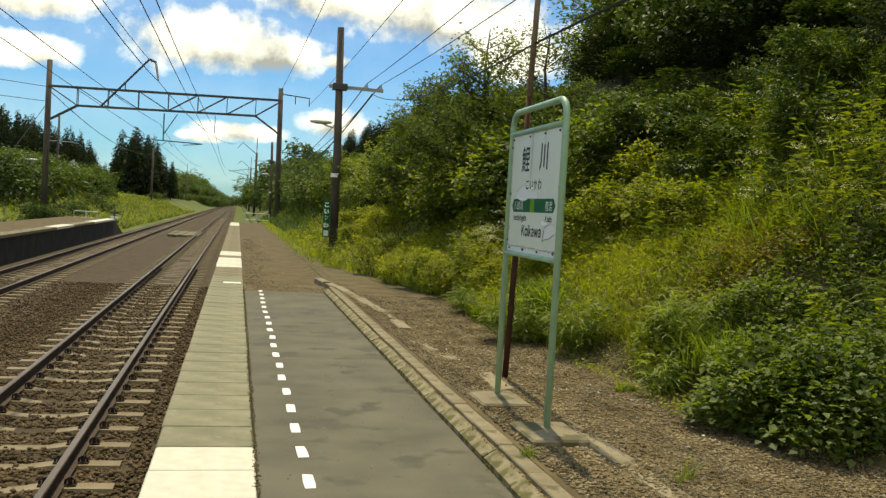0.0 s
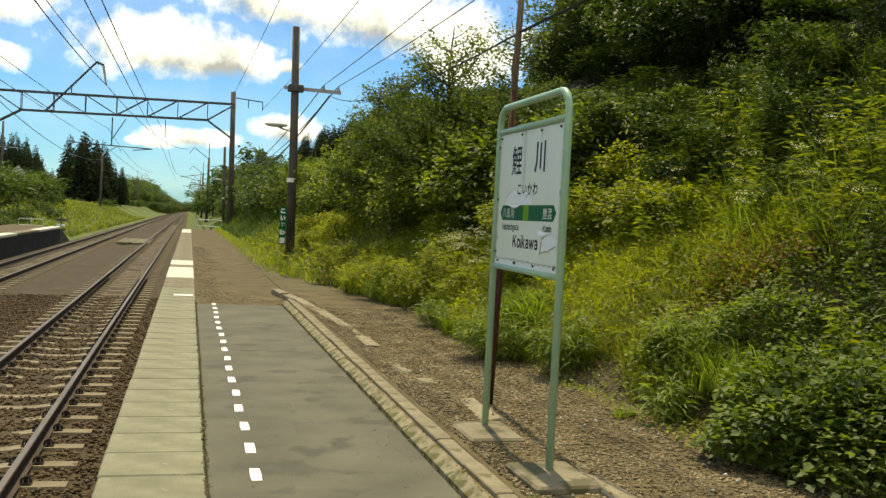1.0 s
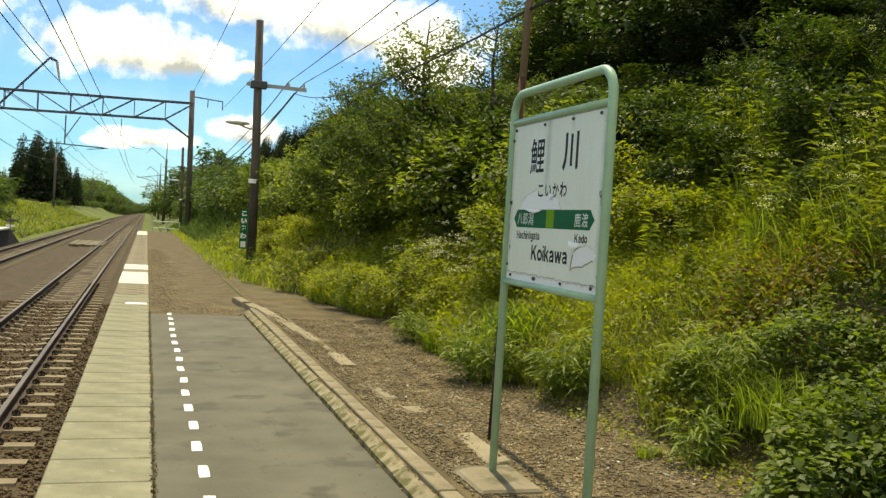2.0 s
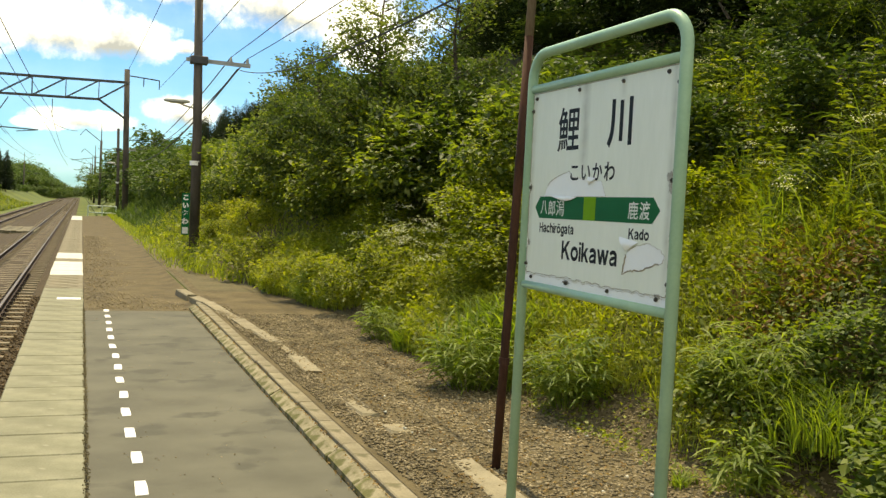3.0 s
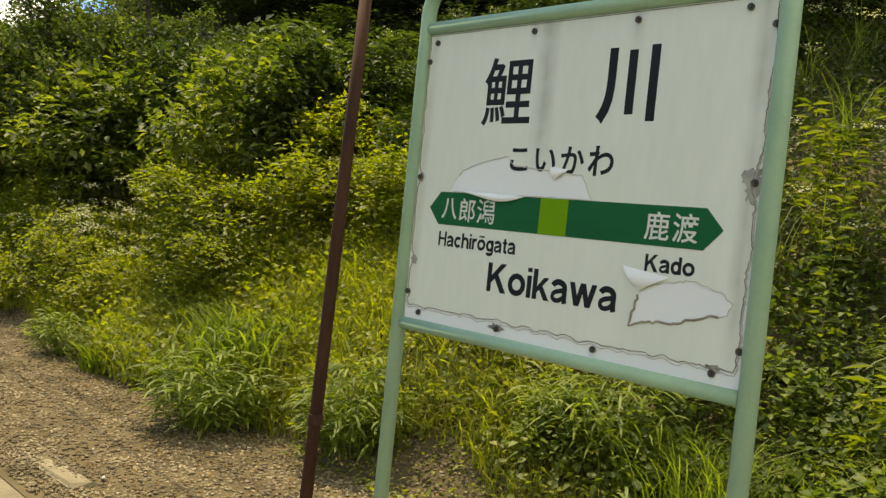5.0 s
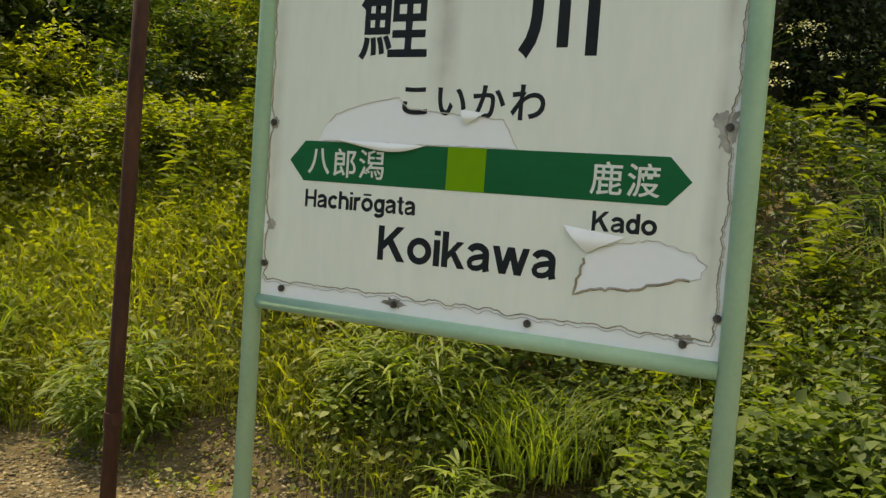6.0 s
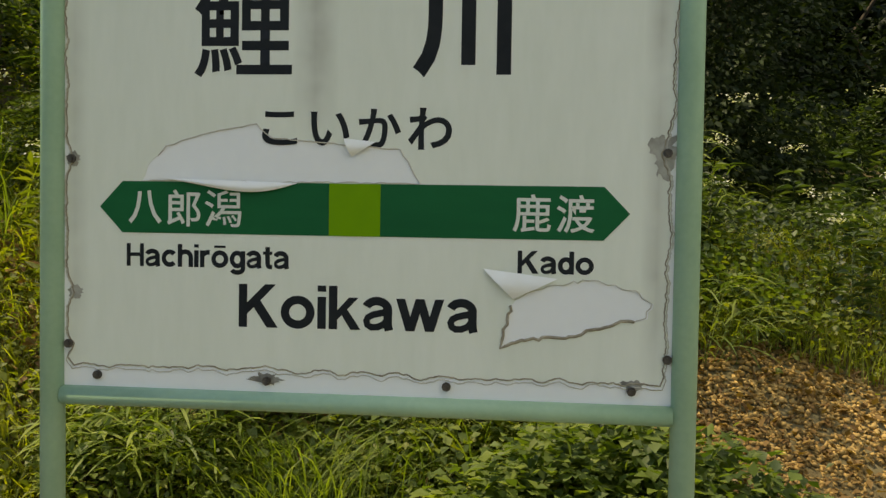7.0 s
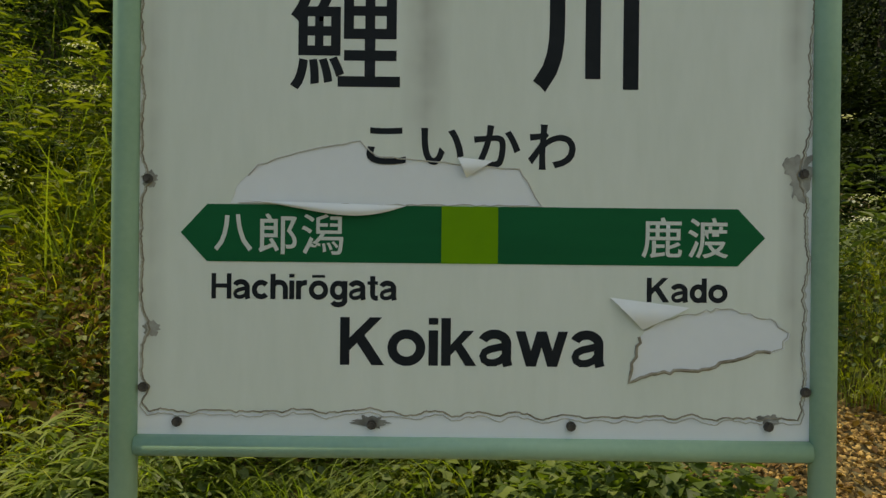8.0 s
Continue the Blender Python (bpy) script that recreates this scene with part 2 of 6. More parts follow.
run_stains(FILM, [(8.115, 0.045, 1.70, 0.55), (7.83, 0.03, 1.98, 0.4), (8.17, 0.02, 2.02, 0.5), (8.575, 0.03, 1.25, 0.25), (7.49, 0.03, 1.25, 0.35)], (0.30, 0.29, 0.23))
FILM_STAIN = material("film_stain", (0.13, 0.12, 0.10), (0.44, 0.43, 0.37), 0.7, scale=14, fine=80, bump=0.2, depth=0.001)
EARTH_STONE = material("brown_earth_stone", (0.17, 0.105, 0.036), (0.40, 0.265, 0.10), 0.95, scale=4, fine=60, bump=0.3, depth=0.004, spread=0.5)
TORN_PALE = material("torn_film_edge", (0.44, 0.41, 0.34), (0.62, 0.59, 0.51), 0.7, scale=25, fine=120, bump=0.1, depth=0.001)
TORN = material("torn_paper_edge", (0.16, 0.125, 0.08), (0.46, 0.41, 0.31), 0.8, scale=25, fine=120, bump=0.2, depth=0.001)
PEEL = material("peeled_film", (0.80, 0.81, 0.77), (0.87, 0.88, 0.85), 0.35, scale=3, fine=30, bump=0.05, depth=0.001, spec=0.5)
INK = material("ink_black", (0.012, 0.015, 0.018), (0.022, 0.025, 0.028), 0.55, scale=6, fine=40, bump=0.0, spec=0.12)
BAND_GREEN = material("band_green", (0.0, 0.105, 0.036), (0.001, 0.135, 0.046), 0.5, spec=0.12, scale=2, fine=20, bump=0.02, depth=0.001, stretch=(1, 0.3, 2))
BAND_LIME = material("band_lime", (0.125, 0.30, 0.008), (0.155, 0.345, 0.008), 0.5, scale=3, fine=30, bump=0.0, spec=0.12)
INK_WHITE = material("ink_white", (0.62, 0.66, 0.58), (0.72, 0.75, 0.68), 0.45, scale=6, fine=60, bump=0.0)
BOLT = material("bolt_steel", (0.05, 0.045, 0.04), (0.16, 0.14, 0.12), 0.6, 0.6, scale=60, fine=300, bump=0.3, depth=0.001)
POLE_DARK = material("weathered_pole", (0.05, 0.042, 0.036), (0.12, 0.10, 0.085), 0.85, scale=5, fine=60, bump=0.3, depth=0.004, stretch=(1, 1, 0.25))
STEEL_DARK = material("gantry_steel", (0.05, 0.05, 0.055), (0.11, 0.11, 0.115), 0.6, 0.4, scale=3, fine=40, bump=0.1, depth=0.002)
GALV = material("galvanised_steel", (0.30, 0.30, 0.29), (0.42, 0.42, 0.41), 0.5, 0.5, scale=6, fine=60, bump=0.1, depth=0.002)
WIRE = material("wire", (0.015, 0.015, 0.016), (0.03, 0.03, 0.032), 0.6, 0.3, bump=0.0)
LAMP_SHELL = material("lamp_shell", (0.42, 0.43, 0.40), (0.55, 0.55, 0.52), 0.45, bump=0.05)
PORCELAIN = material("porcelain", (0.25, 0.23, 0.20), (0.55, 0.53, 0.50), 0.3, bump=0.0)
PALE_RAIL = material("pale_handrail_paint", (0.42, 0.50, 0.44), (0.55, 0.62, 0.55), 0.5, bump=0.05)
RUST_PALE = material("worn_steel_rust", (0.12, 0.075, 0.05), (0.30, 0.235, 0.175), 0.8, 0.15, scale=6, fine=70, bump=0.4, depth=0.003, stretch=(1, 1, 0.3), spots=((0.075, 0.035, 0.022), 3.0, 0.48))
BARK = material("bark", (0.045, 0.035, 0.025), (0.11, 0.09, 0.065), 0.95, scale=7, fine=50, bump=0.6, depth=0.01, stretch=(1, 1, 0.3))
MEADOW = material("meadow_ground", (0.055, 0.078, 0.012), (0.13, 0.155, 0.026), 0.95, scale=0.12, fine=3.0, bump=0.5, depth=0.06)
HERB = leaf_material("herb_leaves", (0.07, 0.100, 0.014), (0.225, 0.255, 0.028), (0.43, 0.42, 0.058), 0.62, 0.04)
BRAMBLE = leaf_material("bramble_leaves", (0.048, 0.086, 0.018), (0.130, 0.185, 0.032), (0.26, 0.30, 0.058), 0.5, 0.03)
BUSH = leaf_material("bush_leaves", (0.028, 0.054, 0.015), (0.098, 0.142, 0.028), (0.27, 0.305, 0.060), 0.52, 0.04, patch=0.5)
SPROUT = leaf_material("young_shrub_leaves", (0.030, 0.056, 0.013), (0.120, 0.165, 0.028), (0.35, 0.375, 0.06), 0.56, 0.04, patch=0.8)
THICKET = leaf_material("thicket_leaves", (0.020, 0.042, 0.014), (0.055, 0.092, 0.022), (0.125, 0.165, 0.040), 0.42, 0.05, patch=0.7)
FIELD = leaf_material("field_leaves", (0.026, 0.052, 0.016), (0.062, 0.105, 0.028), (0.135, 0.18, 0.045), 0.42, 0.03, patch=0.2)
GRASS = leaf_material("grass_blades", (0.11, 0.155, 0.018), (0.245, 0.29, 0.030), (0.42, 0.43, 0.062), 0.55, 0.05)
BLADE = leaf_material("lush_grass", (0.060, 0.105, 0.016), (0.160, 0.225, 0.032), (0.31, 0.36, 0.065), 0.55, 0.03)
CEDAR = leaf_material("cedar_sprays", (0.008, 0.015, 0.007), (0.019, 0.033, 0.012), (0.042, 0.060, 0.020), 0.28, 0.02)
WEED = leaf_material("tall_weed_leaves", (0.055, 0.090, 0.014), (0.165, 0.200, 0.028), (0.34, 0.34, 0.052), 0.55, 0.04)
DRY = leaf_material("dry_leaves", (0.12, 0.065, 0.025), (0.21, 0.125, 0.045), (0.32, 0.21, 0.08), 0.3, 0.02)
FLOWER = leaf_material("white_flowers", (0.48, 0.48, 0.40), (0.6, 0.6, 0.52), (0.72, 0.72, 0.64), 0.35, 0.01)


# ---- mesh helpers ----
class Form:
    """Collects vertices and faces of one mesh."""

    def __init__(self):
        self.v, self.f = [], []

    def add(self, vs, fs):
        k = len(self.v)
        self.v += [tuple(p) for p in vs]
        self.f += [tuple(i + k for i in f) for f in fs]
        return self

    def box(self, x0, x1, y0, y1, z0, z1, c=0.0):
        """A box, its upright and top edges cut by c."""
        if c <= 0:
            vs = [(x0, y0, z0), (x1, y0, z0), (x1, y1, z0), (x0, y1, z0), (x0, y0, z1), (x1, y0, z1), (x1, y1, z1), (x0, y1, z1)]
            return self.add(vs, [(3, 2, 1, 0), (4, 5, 6, 7), (0, 1, 5, 4), (1, 2, 6, 5), (2, 3, 7, 6), (3, 0, 4, 7)])
        ring = lambda i, z: [(x0 + i + c, y0 + i, z), (x1 - i - c, y0 + i, z), (x1 - i, y0 + i + c, z), (x1 - i, y1 - i - c, z),
                             (x1 - i - c, y1 - i, z), (x0 + i + c, y1 - i, z), (x0 + i, y1 - i - c, z), (x0 + i, y0 + i + c, z)]
        vs = ring(0, z0) + ring(0, z1 - c) + ring(c, z1)
        fs = [tuple(range(7, -1, -1)), tuple(range(16, 24))]
        for r in (0, 8):
            fs += [(r + i, r + (i + 1) % 8, r + 8 + (i + 1) % 8, r + 8 + i) for i in range(8)]
        return self.add(vs, fs)

    def tube(self, path, r, seg=10, r1=None, caps=True):
        """A round bar along a path; r to r1."""
        path = [Vector(p) for p in path]
        vs, fs, n = [], [], len(path)
        up = None
        for i, p in enumerate(path):
            d = (path[min(i + 1, n - 1)] - path[max(i - 1, 0)]).normalized()
            if up is None:
                up = d.orthogonal().normalized()
            up = (up - d * up.dot(d)).normalized()
            side = d.cross(up)
            rr = r if r1 is None else r + (r1 - r) * i / (n - 1)
            vs += [p + (up * math.cos(2 * math.pi * k / seg) + side * math.sin(2 * math.pi * k / seg)) * rr for k in range(seg)]
        for i in range(n - 1):
            fs += [(i * seg + k, i * seg + (k + 1) % seg, (i + 1) * seg + (k + 1) % seg, (i + 1) * seg + k) for k in range(seg)]
        if caps:
            fs += [tuple(range(seg - 1, -1, -1)), tuple((n - 1) * seg + k for k in range(seg))]
        return self.add(vs, fs)

    def bar(self, a, b, w, h):
        """A straight bar of square section from a to b."""
        a, b = Vector(a), Vector(b)
        d = (b - a).normalized()
        s = d.cross(Vector((0, 0, 1)))
        s = s.normalized() if s.length > 1e-4 else Vector((1, 0, 0))
        u = s.cross(d)
        vs = [p + s * i * w / 2 + u * j * h / 2 for p in (a, b) for i, j in ((-1, -1), (1, -1), (1, 1), (-1, 1))]
        return self.add(vs, [(3, 2, 1, 0), (4, 5, 6, 7), (0, 1, 5, 4), (1, 2, 6, 5), (2, 3, 7, 6), (3, 0, 4, 7)])

    def profile(self, pts, y0, y1):
        """A closed section in x and z drawn along y."""
        n = len(pts)
        vs = [(x, y, z) for y in (y0, y1) for x, z in pts]
        fs = [(i, (i + 1) % n, n + (i + 1) % n, n + i) for i in range(n)] + [tuple(range(n - 1, -1, -1)), tuple(range(n, 2 * n))]
        return self.add(vs, fs)

    def dome(self, c, rx, ry, rz, seg=10, rings=5):
        vs, fs = [], []
        for i in range(rings + 1):
            a = math.pi * i / rings
            vs += [(c[0] + rx * math.sin(a) * math.cos(2 * math.pi * k / seg), c[1] + ry * math.sin(a) * math.sin(2 * math.pi * k / seg), c[2] + rz * math.cos(a)) for k in range(seg)]
        for i in range(rings):
            fs += [(i * seg + k, (i + 1) * seg + k, (i + 1) * seg + (k + 1) % seg, i * seg + (k + 1) % seg) for k in range(seg)]
        return self.add(vs, fs)

    def mesh(self, name, mat, smooth=False):
        me = bpy.data.meshes.new(name)
        me.from_pydata(self.v, [], self.f)
        if mat:
            me.materials.append(mat)
        if smooth:
            me.polygons.foreach_set("use_smooth", [True] * len(me.polygons))
        return me


def big_mesh(name, v, tri, mat, smooth=False):
    """A mesh from arrays of vertices and triangles."""
    me = bpy.data.meshes.new(name)
    v, tri = np.asarray(v, dtype=np.float32), np.asarray(tri, dtype=np.int32)
    me.vertices.add(len(v))
    me.vertices.foreach_set("co", v.ravel())
    me.loops.add(tri.size)
    me.loops.foreach_set("vertex_index", tri.ravel())
    me.polygons.add(len(tri))
    me.polygons.foreach_set("loop_start", np.arange(0, tri.size, 3, dtype=np.int32))
    me.materials.append(mat)
    if smooth:
        me.polygons.foreach_set("use_smooth", np.ones(len(tri), dtype=bool))
    me.update(calc_edges=True)
    return me


def thing(name, label, category, group="", kind="", at=None):
    ob = new(name)
    if at is not None:
        ob.matrix_basis = at if isinstance(at, Matrix) else Matrix.Translation(at)
    return tagged(ob, label, category, group, kind)


def part(name, form, mat, parent, label="", smooth=False):
    """One mesh object under a thing or a part."""
    me = form.mesh(name, mat, smooth) if isinstance(form, Form) else form
    ob = new(name, me)
    ob.parent = parent
    return tagged(ob, label) if label else ob


def solo(name, form, mat, label, category="", group="", kind="", smooth=False):
    me = form.mesh(name, mat, smooth) if isinstance(form, Form) else form
    return tagged(new(name, me), label, category, group, kind)


def norm(a):
    return a / np.maximum(np.linalg.norm(a, axis=1, keepdims=True), 1e-6)


def leaf_arrays(rng, p, size, aspect=0.55, up=0.7, out=None, droop=0.25):
    """Folded leaves at points p: arrays of vertices and triangles."""
    n = len(p)
    d = rng.normal(size=(n, 3))
    d[:, 2] = d[:, 2] * 0.5 - droop
    if out is not None:
        d += out
    d = norm(d)
    nn = rng.normal(size=(n, 3)) * (1 - up) + np.array([0, 0, up])
    w = norm(np.cross(nn, d))
    nn = norm(np.cross(d, w))
    L = (size * rng.uniform(0.6, 1.35, n))[:, None]
    a = p
    b = p + d * L * 0.42 + w * L * aspect * 0.5 + nn * L * 0.10
    c = p + d * L - nn * L * 0.12
    e = p + d * L * 0.42 - w * L * aspect * 0.5 + nn * L * 0.10
    v = np.stack([a, b, c, e], 1).reshape(-1, 3)
    k = np.arange(n)[:, None] * 4
    t = np.concatenate([k + np.array([[0, 1, 2]]), k + np.array([[0, 2, 3]])], 1).reshape(-1, 3)
    return v, t


def blade_arrays(rng, p, height, width, lean=0.5, steps=4, radial=0.0):
    """Arching grass blades rooted at points p."""
    n = len(p)
    az = rng.uniform(0, 2 * math.pi, n)
    if radial:
        c = p.mean(0)
        az = np.arctan2(p[:, 1] - c[1], p[:, 0] - c[0]) + rng.normal(size=n) * radial
    h = height * rng.uniform(0.55, 1.25, n)
    l = lean * rng.uniform(0.3, 1.4, n) * h
    d = np.stack([np.cos(az), np.sin(az), np.zeros(n)], 1)
    s = np.stack([-np.sin(az + 0.4), np.cos(az + 0.4), np.zeros(n)], 1)
    rows = []
    for i in range(steps + 1):
        t = i / steps
        c = p + d * (l * t ** 2)[:, None] + np.array([0, 0, 1]) * (h * (t - 0.42 * lean * t ** 3))[:, None]
        w = (width * (1 - t ** 1.6) * rng.uniform(0.8, 1.2))
        rows += [c - s * w / 2, c + s * w / 2] if i < steps else [c]
    v = np.stack(rows, 1)
    m = v.shape[1]
    tri = []
    for i in range(steps - 1):
        q = 2 * i
        tri += [(q, q + 1, q + 3), (q, q + 3, q + 2)]
    tri += [(2 * steps - 2, 2 * steps - 1, 2 * steps)]
    t = (np.arange(n)[:, None, None] * m + np.array(tri)[None]).reshape(-1, 3)
    return v.reshape(-1, 3), t


def merge(sets):
    vs, ts, k = [], [], 0
    for v, t in sets:
        vs.append(v)
        ts.append(t + k)
        k += len(v)
    return np.concatenate(vs), np.concatenate(ts)


def stones(rng, p, size, flat=0.72):
    """Small angular stones at points p."""
    n = len(p)
    base = np.array([[1, 0, 0], [-1, 0, 0], [0, 1, 0], [0, -1, 0], [0, 0, 1], [0, 0, -1]], float)
    v = base[None] * rng.uniform(0.55, 1.2, (n, 6, 1)) + rng.normal(size=(n, 6, 3)) * 0.22
    q = norm(rng.normal(size=(n, 4)))
    w, x, y, z = q.T
    R = np.stack([1 - 2 * (y * y + z * z), 2 * (x * y - w * z), 2 * (x * z + w * y), 2 * (x * y + w * z), 1 - 2 * (x * x + z * z), 2 * (y * z - w * x),
                  2 * (x * z - w * y), 2 * (y * z + w * x), 1 - 2 * (x * x + y * y)], 1).reshape(n, 3, 3)
    v = np.einsum("nij,nkj->nki", R, v) * (size * rng.uniform(0.5, 1.3, n))[:, None, None] * np.array([1, 1, flat])
    v += p[:, None]
    f = np.array([[0, 2, 4], [2, 1, 4], [1, 3, 4], [3, 0, 4], [2, 0, 5], [1, 2, 5], [3, 1, 5], [0, 3, 5]])
    return v.reshape(-1, 3), (np.arange(n)[:, None, None] * 6 + f[None]).reshape(-1, 3)


# ---- ground ----
def smooth01(t):
    t = np.clip(t, 0, 1)
    return t * t * (3 - 2 * t)


def foot_x(y):
    """Where the slope begins beside the gravel."""
    return 3.75 - 0.9 * smooth01((y - 17) / 8) + 0.48 * smooth01((9.3 - y) / 1.1) + 0.28 * smooth01((6.9 - y) / 1.0)


def ground_z(x, y):
    """Height of the ground: track bed, gravel strip beside the platform, overgrown slope, wooded hill, fields."""
    x, y = np.asarray(x, float), np.asarray(y, float)
    wav = 0.10 * np.sin(x * 1.7 + y * 0.6) * np.sin(y * 0.9 - x * 0.4) + 0.05 * np.sin(x * 3.1 - y * 2.3)
    foot = foot_x(y)
    steep = 0.66 + 0.10 * smooth01((y - 8) / 5)
    top = 6.3 + 3.4 * smooth01((y - 6.5) / 6)
    d = np.maximum(x - foot, 0)
    run = np.minimum(d, top - foot)
    slope = steep * run + 0.14 * np.clip(d - run, 0, 14) + 0.35 * np.clip(d - run - 14, 0, 60)
    right = 0.085 - 0.8 * smooth01((y - 72) / 10) + slope + wav * smooth01(d / 1.0)
    left = -1.02 + 0.055 * np.clip(-x - 12, 0, 120) + 1.9 * smooth01((-x - 8.8) / 6) * smooth01((y - 66) / 30) + 0.12 * np.sin(y * 0.11 + x * 0.2) * smooth01((-x - 10) / 6)
    left = left + 14 * smooth01((-x - 45) / 90)
    s = smooth01((x - 1.95) / 0.12)
    return left * (1 - s) + right * s


def grid_mesh(name, xs, ys, mat, dz=0.0):
    X, Y = np.meshgrid(xs, ys)
    Z = ground_z(X, Y) + dz
    v = np.stack([X, Y, Z], -1).reshape(-1, 3)
    nx, ny = len(xs), len(ys)
    i = (np.arange(ny - 1)[:, None] * nx + np.arange(nx - 1)[None]).ravel()
    t = np.concatenate([np.stack([i, i + 1, i + nx + 1], 1), np.stack([i, i + nx + 1, i + nx], 1)])
    return big_mesh(name, v, t, mat, True)


xs = np.concatenate([np.linspace(-900, -60, 22), np.linspace(-55, -10, 30), np.linspace(-9, 1.93, 14), np.linspace(1.95, 2.07, 4), np.linspace(2.3, 12, 60), np.linspace(12.5, 60, 40), np.linspace(70, 900, 16)])
ys = np.concatenate([np.linspace(-500, -20, 10), np.linspace(-18, 30, 130), np.linspace(31, 120, 90), np.linspace(125, 600, 60), np.linspace(640, 3000, 12)])
ground = tagged(new("ground", grid_mesh("ground", xs, ys, MEADOW)), "rough green meadow ground rising into a wooded hill", "ground", kind="structure")
xs2, ys2 = np.linspace(2.08, 14, 90), np.linspace(-12, 34, 190)
slope_soil = tagged(new("slope_ground", grid_mesh("slope_ground", xs2, ys2, SOIL, 0.012)), "dark earth of the overgrown slope beside the platform", "ground", kind="structure")
xs3, ys3 = np.linspace(2.09, 4.9, 44), np.linspace(-10, 19.5, 130)
gravel_bed = tagged(new("gravel_strip", grid_mesh("gravel_strip", xs3, ys3, DIRT, 0.024)), "brown gravel strip between kerb and slope", "gravel", kind="structure")

f = Form()
f.profile([(-7.0, -1.1), (-6.72, -0.96), (-6.3, -0.945), (-4.2, -0.945), (-3.4, -1.0), (-2.7, -0.945), (-0.6, -0.945), (-0.03, -0.96), (-0.02, -1.1)], -30, 420)
track_bed = solo("track_bed", f, BALLAST_BED, "brown crushed stone ballast under the tracks", "ballast", kind="structure")

# ---- platform ----
EDGE, SLAB_W, ASPH_X, END_Y = -0.05, 0.585, 1.898, 17.75
platform = thing("platform", "low concrete railway platform with slab edge and asphalt", "platform", kind="structure")
part("retaining_wall", Form().box(0.0, 0.30, -14, 70, -1.1, -0.09), RETAIN, platform, "concrete wall under the platform edge, its shade in the dark colour")
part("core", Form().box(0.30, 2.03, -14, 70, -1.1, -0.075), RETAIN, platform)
part("asphalt", Form().box(EDGE + SLAB_W + 0.006, ASPH_X, -14, END_Y, -0.075, 0.0, 0.006), ASPHALT, platform, "smooth grey asphalt with darker patches")
f = Form()
n = 120
for i in range(n + 1):
    y = END_Y + (70 - END_Y) * i / n
    wob = 0.10 * noise.noise((y * 0.8, 3.1, 0))
    rise = min(i / 5, 1.0)
    xr = 2.02 if y < 20 else 2.02 + 0.1 * noise.noise((y * 0.3, 1, 1))
    f.v += [(EDGE + SLAB_W + 0.006, y, -0.002), (1.2, y, -0.002 + rise * (0.014 + 0.02 * noise.noise((y * 0.9, 5, 2)))), (xr - 0.12, y, rise * (0.035 + 0.02 * wob)), (xr + 0.2 + wob, y, 0.122)]
    if i:
        k = 4 * i
        f.f += [(k - 4 + j, k - 3 + j, k + 1 + j, k + j) for j in range(3)]
part("gravel_path", f, DIRT, platform, "brown fine gravel path on the old platform", smooth=True)

# edge slabs, one by one
slab_mesh = {}
for nm, mt in (("slab", SLAB), ("slab_old", SLAB_OLD), ("slab_white", WHITE_SLAB)):
    slab_mesh[nm] = Form().box(0, SLAB_W, 0.006, 0.506, -0.09, 0, 0.009).mesh(nm, mt)
y, i = 7.50 - 0.512 * 42, 0
while y < 69.6:
    white = 6.4 < y < 7.4 or 23.0 < y < 26.9 or 27.7 < y < 29.7 or 60 < y < 68.8
    kind = "slab_white" if white else ("slab" if y < 20.5 else "slab_old")
    s = new("slab", slab_mesh[kind])
    s.parent = platform
    s.matrix_basis = pose(EDGE + random.uniform(-0.004, 0.004), y, random.uniform(-0.003, 0.002), 0, 0, random.uniform(-0.15, 0.15))
    y, i = y + 0.512, i + 1
part("paint_mark", Form().box(0.18, 0.50, 19.05, 19.3, 0.003, 0.006), LINE_WHITE, platform, "worn white paint dash")

# painted dashes, slightly ragged
dash_y = 17.909
dash_meshes = []
for k in range(4):
    rng = random.Random(k)
    pts = [(-0.031 + rng.uniform(-0.005, 0.005), -0.128), (0.031, -0.128 + rng.uniform(-0.012, 0.012)), (0.033, rng.uniform(-0.03, 0.03)), (0.030 + rng.uniform(-0.005, 0.005), 0.128), (-0.030, 0.128 + rng.uniform(-0.012, 0.012)), (-0.033, 0.0)]
    fm = Form()
    fm.add([(a, b, 0.0) for a, b in pts] + [(a, b, 0.003) for a, b in pts], [tuple(range(6, 12))] + [(j, (j + 1) % 6, 6 + (j + 1) % 6, 6 + j) for j in range(6)])
    dash_meshes.append(fm.mesh("dash", LINE_WHITE))
for k in range(44):
    yk = dash_y - 0.15 - 0.6118 * k
    if yk < -8:
        break
    s = new("dash", dash_meshes[k % 4])
    s.parent = platform
    s.matrix_basis = pose(0.813 + random.uniform(-0.006, 0.006), yk, 0.001, 0, 0, random.uniform(-2, 2))

# kerb beside the asphalt: a sloped gutter course and the kerb stones
gutter = Form().profile([(1.90, -0.07), (1.985, -0.07), (1.985, 0.078), (1.955, 0.066), (1.90, 0.030)], 0.002, 0.598).mesh("gutter_stone", KERB_MOSS)
kerb_m = Form().box(1.987, 2.125, 0.001, 0.599, -0.07, 0.106, 0.007).mesh("kerb_stone", KERB)
y = END_Y + 0.2 - 0.6 * 40
while y < END_Y:
    for me in (gutter, kerb_m):
        s = new(me.name, me)
        s.parent = platform
        s.matrix_basis = pose(random.uniform(-0.004, 0.004), y, random.uniform(-0.004, 0.003), 0, 0, random.uniform(-0.3, 0.3))
    y += 0.6

